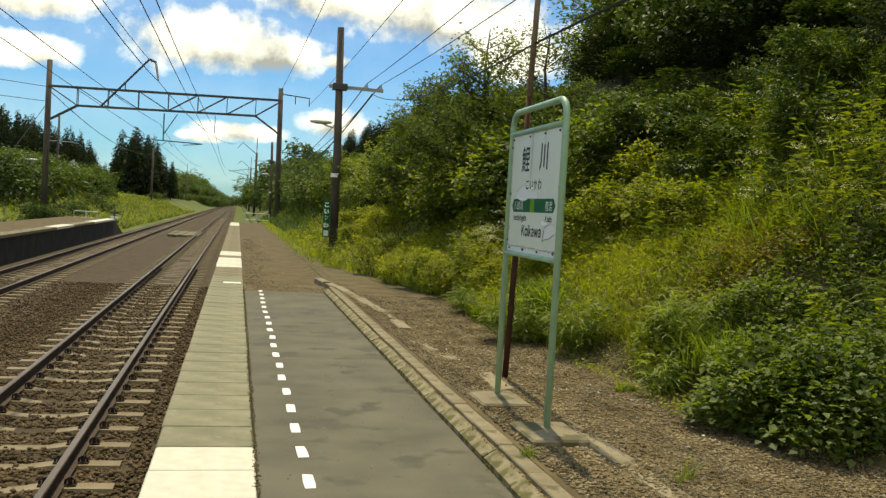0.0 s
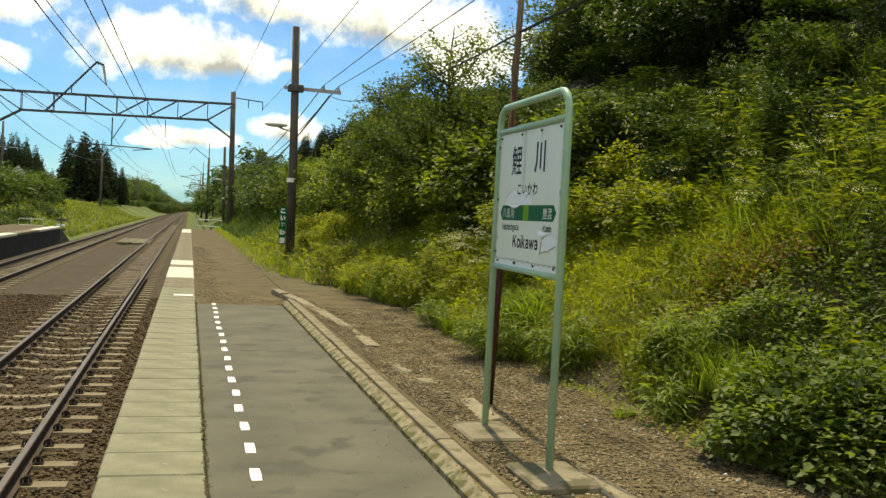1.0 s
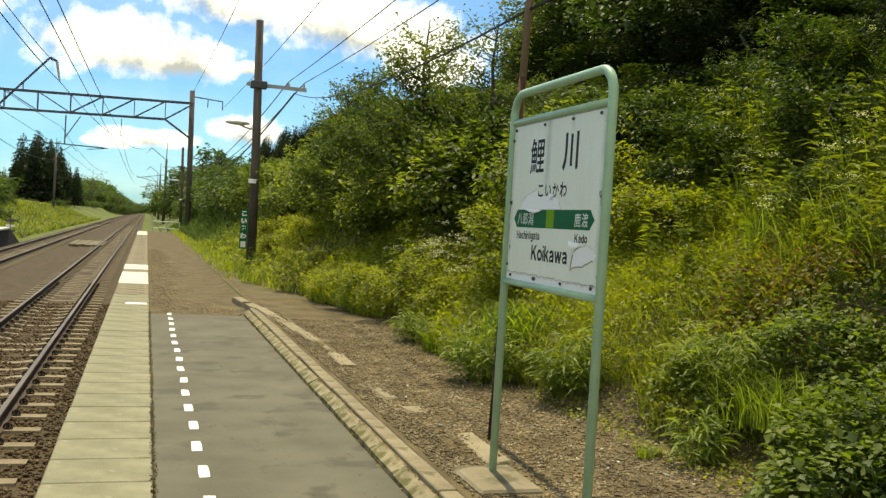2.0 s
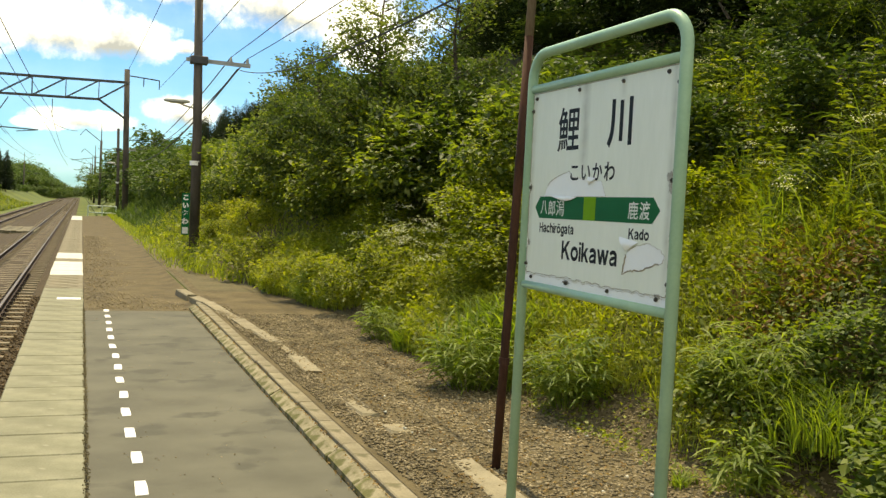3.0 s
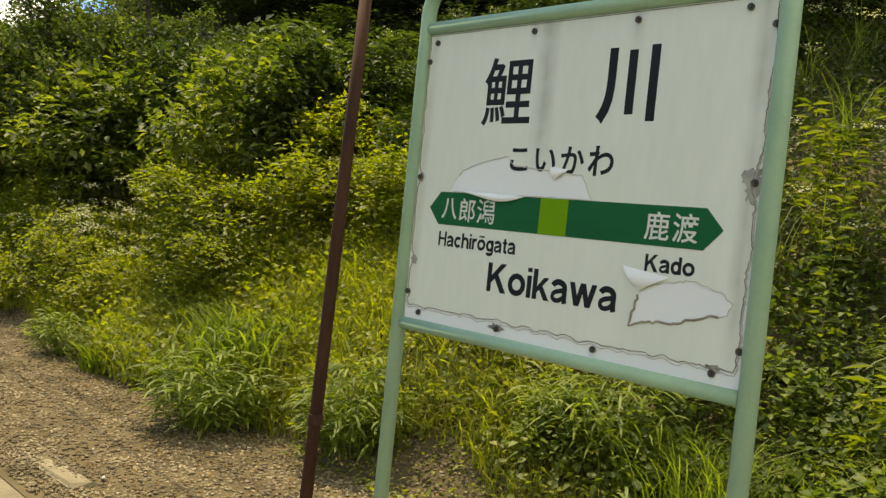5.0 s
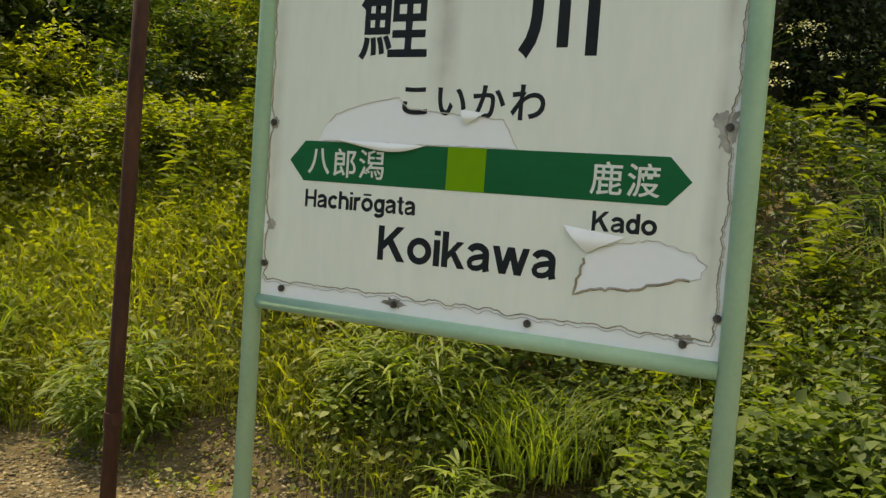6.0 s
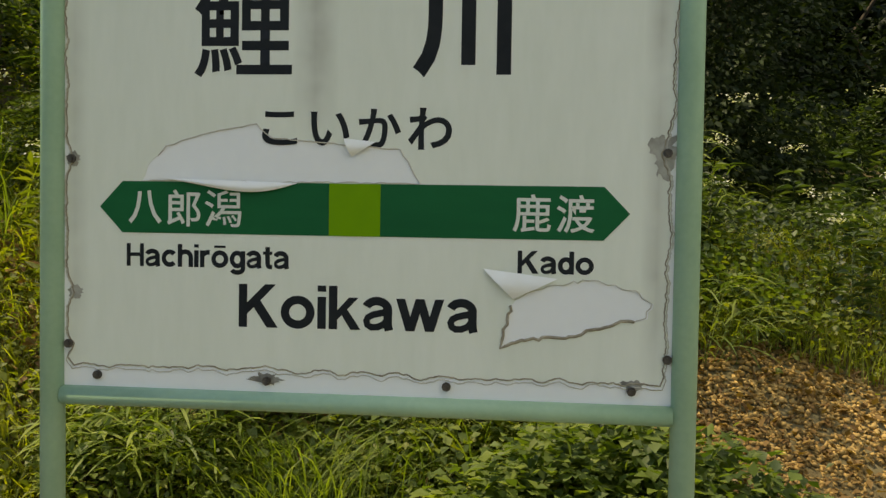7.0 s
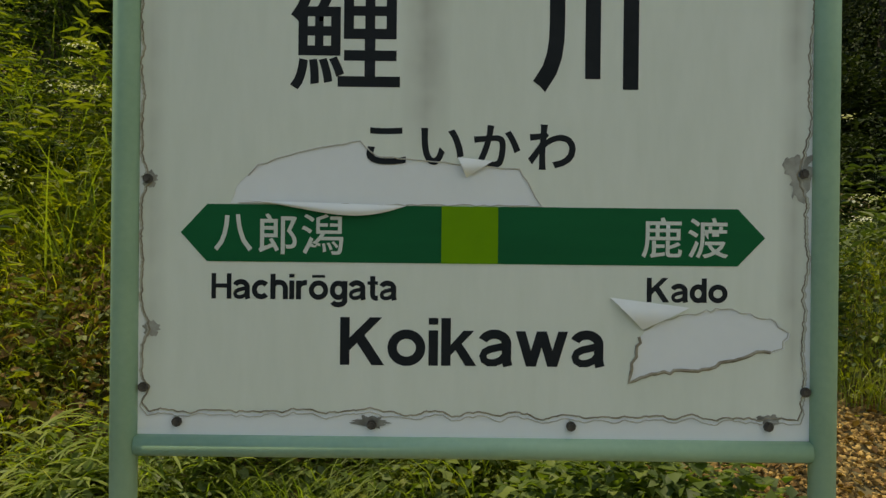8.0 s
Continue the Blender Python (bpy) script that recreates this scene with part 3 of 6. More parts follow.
# broken inner row of old kerb stones, sunk in the gravel
old_row = thing("old_kerb_row", "broken row of sunken old concrete kerb stones", "kerb", kind="structure")
ROW = [(2.03, 18.75, 5), (2.12, 17.8, 5), (2.20, 16.9, 4), (2.25, 16.0, 3.5), (2.31, 15.1, 3), (2.36, 14.2, 2), (2.37, 13.25, 1), (2.37, 12.45, -1.5), (2.37, 10.78, 0), (2.44, 10.30, -2), (2.53, 8.82, -3), (2.62, 6.7, -1), (2.64, 5.75, 0), (2.66, 4.8, 0)]
for j, (x, y, a) in enumerate(ROW):
    ln = (0.90, 0.84, 0.92)[j % 3] if j not in (8, 9) else (0.86, 0.26)[j - 8]
    fm = Form().box(-0.08, 0.08, 0, ln, -0.06, 0.045, 0.012)
    rng = random.Random(j)
    fm.v = [(vx + rng.uniform(-0.008, 0.008), vy + rng.uniform(-0.02, 0.02), vz + (rng.uniform(-0.02, 0.004) if vz > 0 else 0)) for vx, vy, vz in fm.v]
    s = part("kerb_stone", fm, KERB, old_row)
    s.matrix_basis = pose(x, y, 0.081 + 0.003 * (j % 3), rng.uniform(-1, 1), rng.uniform(-2, 2), a)

# ---- tracks ----
RAIL_PTS = [(-0.0635, 0), (0.0635, 0), (0.0635, 0.011), (0.011, 0.028), (0.008, 0.108), (0.0315, 0.122), (0.0325, 0.147), (0.026, 0.1525), (-0.026, 0.1525), (-0.0325, 0.147), (-0.0315, 0.122), (-0.008, 0.108), (-0.011, 0.028), (-0.0635, 0.011)]
sl = Form()
sec = [(-1.0, 0.0), (-0.72, 0.004), (-0.42, 0.002), (-0.2, -0.028), (0.2, -0.028), (0.42, 0.002), (0.72, 0.004), (1.0, 0.0)]
for x, z in sec:
    sl.v += [(x, -0.13, z - 0.17), (x, -0.085, z), (x, 0.085, z), (x, 0.13, z - 0.17)]
for j in range(len(sec) - 1):
    k = 4 * j
    sl.f += [(k + a, k + 4 + a, k + 4 + (a + 1) % 4, k + (a + 1) % 4) for a in range(4)]
sl.f += [(0, 1, 2, 3), (31, 30, 29, 28)]
sleeper_mesh = sl.mesh("sleeper", SLEEPER)
cl = Form().tube([(-0.035, 0, 0.0), (-0.035, 0, 0.045), (0.0, 0, 0.065), (0.035, 0, 0.045), (0.04, 0, 0.0)], 0.012, 6)
cl.tube([(0, 0, -0.01), (0, 0, 0.07)], 0.02, 6).box(-0.05, 0.05, -0.04, 0.04, -0.01, 0.014, 0.004)
clip_mesh = cl.mesh("clip", CLIP)


def railway(cx, label, y_first, count, clip_until):
    t = thing("railway_track", label, "track", group="railway tracks")
    for s in (-0.566, 0.566):
        r = part("rail", Form().profile([(cx + s + a, -0.9125 + b) for a, b in RAIL_PTS], -30, 420), RAIL_SIDE, t, "rusty steel rail")
        part("running_surface", Form().box(cx + s - 0.027, cx + s + 0.027, -30, 420, -0.7605, -0.757, 0.001), RAIL_TOP, r, "polished top of the rail")
    for k in range(count):
        y = y_first + 0.664 * k
        s = new("sleeper", sleeper_mesh)
        s.parent = t
        s.matrix_basis = pose(cx + random.uniform(-0.015, 0.015), y, -0.915 + random.uniform(-0.004, 0.003), 0, 0, random.uniform(-0.5, 0.5))
        if y < clip_until:
            for q in (-0.566 - 0.10, -0.566 + 0.10, 0.566 - 0.10, 0.566 + 0.10):
                c = new("clip", clip_mesh)
                c.parent = t
                c.matrix_basis = pose(cx + q, y, -0.91, 0, 0, 0 if q in (-0.666, 0.466) else 180)
    fm = Form()
    for k in range(count, count + 330):
        y = y_first + 0.664 * k
        fm.box(cx - 1, cx + 1, y - 0.09, y + 0.09, -1.05, -0.92)
    tagged(part("sleeper_run", fm, SLEEPER, t), kind="stuff")
    return t


railway(-1.53, "single track with rusty rails on brown concrete sleepers", 9.74 - 0.664 * 14, 200, 34)
railway(-5.27, "second track with rusty rails beside the far platform", 0.4, 200, 10)
rng = np.random.default_rng(3)
n = 62000
p = np.stack([np.where(rng.uniform(size=n) < 0.72, rng.uniform(-3.6, -0.03, n), rng.uniform(-6.6, -3.6, n)), 4.5 + 24 * rng.uniform(0, 1, n) ** 1.9, np.zeros(n)], 1)
p = p[(p[:, 0] > -3.6) | (p[:, 1] > 9)]
n = len(p)
keep = ~((np.abs(np.abs(p[:, 0] + 1.53) - 0.566) < 0.09) | (np.abs(np.abs(p[:, 0] + 5.27) - 0.566) < 0.09))
on_sleeper = ((np.abs(p[:, 0] + 1.53) < 1.02) & (np.abs((p[:, 1] - 9.74 + 0.332) % 0.664 - 0.332) < 0.10)) & (rng.uniform(size=n) < 0.93)
p = p[keep & ~on_sleeper]
p[:, 2] = -0.945 + rng.uniform(-0.01, 0.022, len(p))
tagged(new("ballast_stones", big_mesh("ballast_stones", *stones(rng, p, 0.030), BALLAST)), "angular brown ballast stones between the sleepers", "ballast", kind="stuff")
cable_cover = thing("cable_cover", "pale concrete cover slabs between the two tracks", "concrete cover")
for k in range(6):
    part("cover_slab", Form().box(-3.85 + 0.32 * k, -3.55 + 0.32 * k, 62.5, 69.5, -0.99, -0.80 - 0.02 * (k % 2), 0.02), SLAB_OLD, cable_cover)

# ---- far platform ----
far_platform = thing("far_platform", "low second platform with dark wall and pale edge", "platform", kind="structure")
part("wall", Form().box(-9.6, -6.86, -14, 61, -1.1, -0.1), RETAIN, far_platform, "platform wall with its shade put into the dark colour")
f = Form().add([(-9.6, 61, -1.1), (-6.86, 61, -1.1), (-6.86, 61, -0.1), (-9.6, 61, -0.1), (-9.6, 65.5, -1.1), (-6.86, 65.5, -1.1), (-6.86, 65.5, -1.0), (-9.6, 65.5, -1.0)],
               [(0, 3, 2, 1), (4, 5, 6, 7), (0, 1, 5, 4), (1, 2, 6, 5), (2, 3, 7, 6), (3, 0, 4, 7)])
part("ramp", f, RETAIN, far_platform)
part("surface", Form().box(-9.6, -7.3, -14, 61, -0.1, 0.0), DIRT, far_platform, "pale gravel platform surface")
far_slab = Form().box(0, 0.52, 0.01, 2.04, -0.1, 0.005, 0.01)
meshes = [far_slab.mesh("slab", SLAB_OLD), far_slab.mesh("slab", WHITE_SLAB)]
y = -13
while y < 59:
    s = new("slab", meshes[1 if (int(y) % 14 < 3 or y > 52) else 0])
    s.parent = far_platform
    s.matrix_basis = pose(-6.82 - 0.5, y, 0, 0, 0, 0)
    y += 2.05


# ---- station sign ----
FACE = 2.400


def grown(me):
    """Scales a flat mesh on the sign's face to fit the closing camera view."""
    me.transform(Matrix.Translation((0, 8.085, 1.631)) @ Matrix.Diagonal((1, 1.006, 1.006, 1)) @ Matrix.Translation((0, -8.085, -1.631)))
    return me


def on_board(me):
    """Turns a flat mesh drawn in (right, up) to stand on the sign's face."""
    me.transform(Matrix(((0, 0, -1, 0), (-1, 0, 0, 0), (0, 1, 0, 0), (0, 0, 0, 1))))
    return me


def flat_shape(name, loops, mat, thick=0.0006):
    """A flat filled shape with holes, from loops of (right, up) points."""
    cu = bpy.data.curves.new(name, "CURVE")
    cu.dimensions, cu.fill_mode, cu.extrude = "2D", "BOTH", thick / 2
    for pts in loops:
        sp = cu.splines.new("POLY")
        sp.points.add(len(pts) - 1)
        for q, (a, b) in zip(sp.points, pts):
            q.co = (a, b, 0, 1)
        sp.use_cyclic_u = True
    ob = new(name, cu)
    bpy.context.view_layer.update()
    me = bpy.data.meshes.new_from_object(ob.evaluated_get(bpy.context.evaluated_depsgraph_get()))
    bpy.data.objects.remove(ob)
    me.materials.clear()
    me.materials.append(mat)
    me.name = name
    return me


def lettering(name, text, mat, y0, y1, z0, z1, bold=0.0, lift=0.0012):
    """Words fitted into the rectangle y0 (left) to y1 (right), z0 to z1 on the sign's face."""
    cu = bpy.data.curves.new(name, "FONT")
    cu.body, cu.offset, cu.extrude, cu.resolution_u = text, bold, 0.0, 4
    ob = new(name, cu)
    bpy.context.view_layer.update()
    me = bpy.data.meshes.new_from_object(ob.evaluated_get(bpy.context.evaluated_depsgraph_get()))
    bpy.data.objects.remove(ob)
    co = [v.co for v in me.vertices]
    ax, bx, ay, by = min(c.x for c in co), max(c.x for c in co), min(c.y for c in co), max(c.y for c in co)
    sx, sy = (y0 - y1) / (bx - ax), (z1 - z0) / (by - ay)
    me.transform(Matrix.Translation((-y0, z0, lift)) @ Matrix.Diagonal((sx, sy, 1, 1)) @ Matrix.Translation((-ax, -ay, 0)))
    on_board(me)
    me.transform(Matrix.Translation((FACE, 0, 0)))
    grown(me)
    me.materials.clear()
    me.materials.append(mat)
    return me


def bow(cx, cy, rx, ry, a0, a1, n=22):
    """Points along an elliptic arc, degrees from a0 to a1."""
    return [(cx + rx * math.cos(radians(a0 + (a1 - a0) * i / n)), cy + ry * math.sin(radians(a0 + (a1 - a0) * i / n))) for i in range(n + 1)]


def ribbon(pts, w):
    """Quads of width w along a line of points."""
    out, sides = [], []
    for i, (a, b) in enumerate(pts):
        closed = pts[0] == pts[-1] or math.dist(pts[0], pts[-1]) < 1e-6
        p0 = pts[i - 1] if i else (pts[-2] if closed else pts[0])
        p1 = pts[i + 1] if i < len(pts) - 1 else (pts[1] if closed else pts[-1])
        dx_, dy_ = p1[0] - p0[0], p1[1] - p0[1]
        ln = math.hypot(dx_, dy_)
        sides.append(((a - dy_ / ln * w / 2, b + dx_ / ln * w / 2), (a + dy_ / ln * w / 2, b - dx_ / ln * w / 2)))
    for (a, b), (c, d) in zip(sides, sides[1:]):
        out.append([a, b, d, c])
    return out


def bar_of(x0, x1, z0, z1):
    return [[(x0, z0), (x1, z0), (x1, z1), (x0, z1)]]


def letter_strokes(ST):
    """Strokes and widths of the letters by stem width; capitals are 1 high, small letters 0.74."""
    round_o = ribbon(bow(0.39, 0.37, 0.39 - ST / 2, 0.383 - ST / 2, 0, 360, 40), ST)
    round_d = ribbon(bow(0.345, 0.37, 0.345 - ST / 2, 0.383 - ST / 2, 0, 360, 40), ST)
    return {
        "K": ([bar_of(0, 0.195, 0, 1), [[(0.19, 0.30), (0.86, 1), (0.61, 1), (0.19, 0.57)]], [[(0.33, 0.49), (0.65, 0), (0.91, 0), (0.48, 0.66)]]], 0.91),
        "H": ([bar_of(0, 0.185, 0, 1), bar_of(0.615, 0.80, 0, 1), bar_of(0.185, 0.615, 0.435, 0.595)], 0.80),
        "o": ([round_o], 0.78),
        "ō": ([round_o, bar_of(0.13, 0.65, 0.86, 0.965)], 0.78),
        "i": ([bar_of(0, ST, 0, 0.74), bar_of(0, ST, 0.86, 1)], ST),
        "k": ([bar_of(0, ST, 0, 1), [[(ST, 0.22), (0.68, 0.74), (0.46, 0.74), (ST, 0.44)]], [[(0.27, 0.37), (0.50, 0), (0.73, 0), (0.40, 0.50)]]], 0.71),
        "a": ([ribbon(bow(0.32, 0.475, 0.25, 0.197, 160, 0) + [(0.57, 0.30), (0.57, 0.12), (0.60, 0.0)], ST),
               ribbon([(0.55, 0.43), (0.40, 0.395), (0.23, 0.355), (0.12, 0.295), (0.085, 0.21), (0.11, 0.125), (0.20, 0.07), (0.33, 0.075), (0.46, 0.13), (0.55, 0.23)], 0.155)], 0.69),
        "w": ([[[(0, 0.74), (0.22, 0), (0.42, 0), (0.20, 0.74)]], [[(0.22, 0), (0.42, 0), (0.64, 0.74), (0.44, 0.74)]], [[(0.44, 0.74), (0.66, 0), (0.86, 0), (0.64, 0.74)]], [[(0.66, 0), (0.86, 0), (1.08, 0.74), (0.88, 0.74)]]], 1.08),
        "c": ([ribbon(bow(0.375, 0.37, 0.375 - ST / 2, 0.383 - ST / 2, 42, 318, 36), ST)], 0.68),
        "h": ([bar_of(0, ST, 0, 1), ribbon(bow(0.345, 0.42, 0.259, 0.247, 165, 0) + [(0.604, 0.2), (0.604, 0)], ST)], 0.69),
        "r": ([bar_of(0, ST, 0, 0.74), ribbon(bow(0.40, 0.40, 0.31, 0.262, 168, 82, 10), ST)], 0.45),
        "g": ([round_d, ribbon([(0.604, 0.74), (0.604, 0.3), (0.604, -0.02)] + bow(0.345, -0.03, 0.259, 0.165, -5, -158), ST)], 0.69),
        "d": ([round_d, bar_of(0.69 - ST, 0.69, 0, 1)], 0.69),
        "t": ([ribbon([(0.21, 0.94), (0.21, 0.5), (0.21, 0.21), (0.235, 0.12), (0.30, 0.078), (0.42, 0.075)], ST), bar_of(0, 0.42, 0.605, 0.74)], 0.42),
    }


def grotesque(word, mat, y0, y1, z0, cap, stem, lift=0.0014):
    """A word in plain grotesque letters from y0 (left) to y1 (right), its foot at z0."""
    glyphs = letter_strokes(stem)
    total = sum(glyphs[c][1] for c in word) + 0.065 * (len(word) - 1)
    sx, x, f = (y0 - y1) / total, 0.0, Form()
    for c in word:
        strokes, wide = glyphs[c]
        for n_, stroke in enumerate(strokes):
            for loop in stroke:
                f.add([(-y0 + (x + a) * sx, z0 + b * cap, lift + 0.00012 * n_) for a, b in loop], [tuple(range(len(loop)))])
        x += wide + 0.065
    me = on_board(f.mesh("lettering", mat))
    me.transform(Matrix.Translation((FACE, 0, 0)))
    return grown(me)


def ragged(pts, amp, rng, step=0.012):
    """A closed outline with small torn waves."""
    out = []
    for (a, b), (c, d) in zip(pts, pts[1:] + pts[:1]):
        m = max(1, int(math.hypot(c - a, d - b) / step))
        for i in range(m):
            t = i / m
            out.append((a + (c - a) * t + rng.uniform(-amp, amp), b + (d - b) * t + rng.uniform(-amp, amp)))
    return out


sign = thing("station_sign", "white station name board in a pale green pipe frame", "sign")
YL, YR, PR = 8.618, 7.437, 0.0230
f = Form()
arch = [(2.400, YL, 0.10), (2.400, YL, 2.17)] + [(2.400, YL - 0.12 + 0.12 * math.cos(a), 2.17 + 0.12 * math.sin(a)) for a in [math.pi / 2 * k / 7 for k in range(1, 8)]]
arch += [(2.400, YR + 0.12 - 0.12 * math.sin(a), 2.17 + 0.12 * math.cos(a)) for a in [math.pi / 2 * k / 7 for k in range(0, 7)]] + [(2.400, YR, 2.17), (2.400, YR, 0.10)]
f.tube(arch, PR, 16)
part("frame_pipe", f, GREEN_PIPE, sign, "bent pale green steel pipe", True)
part("lower_rail", Form().tube([(2.400, YL - 0.02, 1.232), (2.400, YR + 0.02, 1.229)], 0.0185, 14), GREEN_PIPE, sign, smooth=True)
part("upper_rail", Form().tube([(2.400, YL - 0.02, 2.132), (2.400, YR + 0.02, 2.132)], 0.0195, 14), GREEN_PIPE, sign, smooth=True)
BY0, BY1, BZ0, BZ1 = 8.600, 7.448, 1.247, 2.112
board = part("board", Form().box(FACE + 0.0, FACE + 0.012, BY1, BY0, BZ0, BZ1), BOARD, sign, "white enamelled board, yellowed film torn at the rim")
rr = random.Random(11)
hole1 = ragged([(-8.44, 1.640), (-8.43, 1.668), (-8.395, 1.705), (-8.33, 1.728), (-8.225, 1.747), (-8.195, 1.722), (-8.07, 1.712), (-7.955, 1.702), (-7.935, 1.67), (-7.918, 1.641)], 0.0015, rr)
hole2 = ragged([(-7.745, 1.432), (-7.70, 1.452), (-7.61, 1.472), (-7.53, 1.452), (-7.495, 1.432), (-7.51, 1.405), (-7.57, 1.392), (-7.64, 1.368), (-7.71, 1.362), (-7.768, 1.346)], 0.0035, rr, 0.009)
rim = []
m = 240
for i in range(m):                                              # bottom, left to right
    t = i / m
    scallop = 0.006 * abs(math.sin(t * 47)) * (0.4 + 0.6 * abs(math.sin(t * 9)))
    near = max(0, 1 - abs(-8.575 + 1.115 * t + 8.20) / 0.05)
    rim.append((-8.575 + 1.1 * t, 1.288 - 0.006 * t + scallop + 0.012 * near + 0.005 * noise.noise((t * 26, 0.3, 0)) + 0.003 * noise.noise((t * 90, 2.3, 0)) + rr.uniform(-0.0008, 0.0008)))
for i in range(m):                                              # right side, upwards
    t = i / m
    near = max(0, 1 - abs(1.30 + 0.80 * t - 1.695) / 0.045)
    rim.append((-7.475 + 0.014 * t + 0.007 * noise.noise((t * 14, 7.7, 0)) + 0.003 * noise.noise((t * 60, 1.7, 0)) - 0.016 * near + rr.uniform(-0.0015, 0.0015), 1.30 + 0.806 * t))
rim += [(-7.458, 2.108), (-8.598, 2.108)]
for i in range(m):                                              # left side, downwards
    t = i / m
    near = max(0, 1 - abs(2.10 - 0.80 * t - 1.68) / 0.03) + max(0, 1 - abs(2.10 - 0.80 * t - 1.43) / 0.03) + max(0, 1 - abs(2.10 - 0.80 * t - 1.33) / 0.02)
    rim.append((-8.592 + 0.006 * t + 0.012 * near + 0.006 * noise.noise((t * 16, 4.2, 0)) + 0.003 * noise.noise((t * 70, 9.7, 0)) + rr.uniform(-0.0012, 0.0012), 2.10 - 0.80 * t))


def sheet(name, loops, mat, lift, parent, label=""):
    me = on_board(flat_shape(name, loops, mat))
    me.transform(Matrix.Translation((FACE - lift, 0, 0)))
    grown(me)
    return part(name, me, mat, parent, label)


sheet("film", [rim, hole1, hole2], FILM, 0.0007, board, "off-white film with torn rim and two peeled holes")


def torn_line(pts, w, closed=True):
    """A thin raised edge along a torn outline."""
    q = [(FACE - 0.0012, -a, b) for a, b in pts]
    return Form().tube(q + ([q[0]] if closed else []), w, 5, caps=False)


part("torn_edge", torn_line(rim, 0.0014), TORN, board, "brownish torn edge of the film")
rim_low = [(a + (0.004 if a > -7.6 else -0.003 if a < -8.5 else 0.0), b - (0.007 + 0.005 * noise.noise((a * 31, 8.1, 0))) * (1 if b < 1.33 else 0)) for a, b in rim]
part("torn_edge", torn_line(rim_low, 0.0010), TORN_PALE, board, "pale second layer of the torn film")
part("torn_edge", torn_line(hole2[len(hole2) // 2:], 0.0030, False), TORN, board)
part("torn_edge", torn_line(hole2[:len(hole2) // 2 + 1], 0.0010, False), TORN_PALE, board)
part("torn_edge", torn_line(hole1[4:], 0.0011, False), TORN_PALE, board)
AY0, AY1, AZ0, AZ1 = 8.522, 7.542, 1.543, 1.639
mid = (AZ0 + AZ1) / 2
sheet("direction_band", [[(-AY0, mid), (-8.478, AZ0), (-7.588, AZ0), (-AY1, mid), (-7.588, AZ1), (-8.478, AZ1)]], BAND_GREEN, 0.0016, board, "dark green band pointed at both ends")
sheet("band_centre", [[(-8.086, AZ0), (-7.991, AZ0), (-7.991, AZ1), (-8.086, AZ1)]], BAND_LIME, 0.0024, board, "lime green square")
WORDS = [("鯉", INK, 8.342, 8.158, 1.832, 2.022, 0.010, 0.0014), ("川", INK, 7.935, 7.758, 1.832, 2.022, 0.030, 0.0014),
         ("こ", INK, 8.213, 8.147, 1.708, 1.770, 0.022, 0.0014), ("い", INK, 8.122, 8.050, 1.708, 1.770, 0.022, 0.0014),
         ("か", INK, 8.033, 7.955, 1.704, 1.776, 0.022, 0.0014), ("わ", INK, 7.942, 7.862, 1.702, 1.778, 0.022, 0.0014),
         ("八", INK_WHITE, 8.466, 8.402, 1.560, 1.622, 0.018, 0.0030), ("郎", INK_WHITE, 8.392, 8.328, 1.556, 1.624, 0.010, 0.0030), ("潟", INK_WHITE, 8.320, 8.250, 1.556, 1.624, 0.006, 0.0030),
         ("鹿", INK_WHITE, 7.750, 7.682, 1.556, 1.624, 0.010, 0.0030), ("渡", INK_WHITE, 7.672, 7.604, 1.556, 1.624, 0.010, 0.0030)]
for w, mt, y0, y1, z0, z1, bold, lift in WORDS:
    part("lettering", lettering("lettering", w, mt, y0, y1, z0, z1, bold, lift), mt, board)
for w, y0, y1, z0, cap, stem in (("Hachirōgata", 8.470, 8.160, 1.4805, 0.0425, 0.205), ("Kado", 7.740, 7.604, 1.4815, 0.0410, 0.205), ("Koikawa", 8.254, 7.810, 1.3715, 0.0800, 0.195)):
    part("lettering", grotesque(w, INK, y0, y1, z0, cap, stem), INK, board)
# curled flaps of film
fl = Form()
m = 26
for i in range(m + 1):
    t = i / m
    y = 8.43 - 0.285 * t
    drop = 0.020 * math.sin(math.pi * min(t ** 1.7, 0.995))
    for j in range(5):
        a = j / 4
        fl.v.append((FACE - 0.004 - 0.012 * math.sin(math.pi * a * 0.8) * math.sin(math.pi * t), y, 1.646 - 0.007 * t - drop * a))
    if i:
        k = 5 * i
        fl.f += [(k - 5 + j, k - 4 + j, k + 1 + j, k + j) for j in range(4)]
part("film_flap", fl, PEEL, board, "curled white strip of peeling film", True)
for (ya, za), (yb, zb), (yc, zc) in (((7.80, 1.488), (7.665, 1.472), (7.745, 1.434)), ((8.06, 1.722), (8.0, 1.716), (8.045, 1.688))):
    fl = Form()
    m = 8
    for i in range(m + 1):
        t = i / m
        for j in range(6):
            a = j / 5
            y0_, z0_ = ya + (yb - ya) * t, za + (zb - za) * t
            y1_, z1_ = yc, zc
            fl.v.append((FACE - 0.003 - 0.011 * math.sin(math.pi * a) * (1 - 0.5 * t), y0_ + (y1_ - y0_) * a, z0_ + (z1_ - z0_) * a))
        if i:
            k = 6 * i
            fl.f += [(k - 6 + j, k - 5 + j, k + 1 + j, k + j) for j in range(5)]
    part("film_flap", fl, PEEL, board, smooth=True)
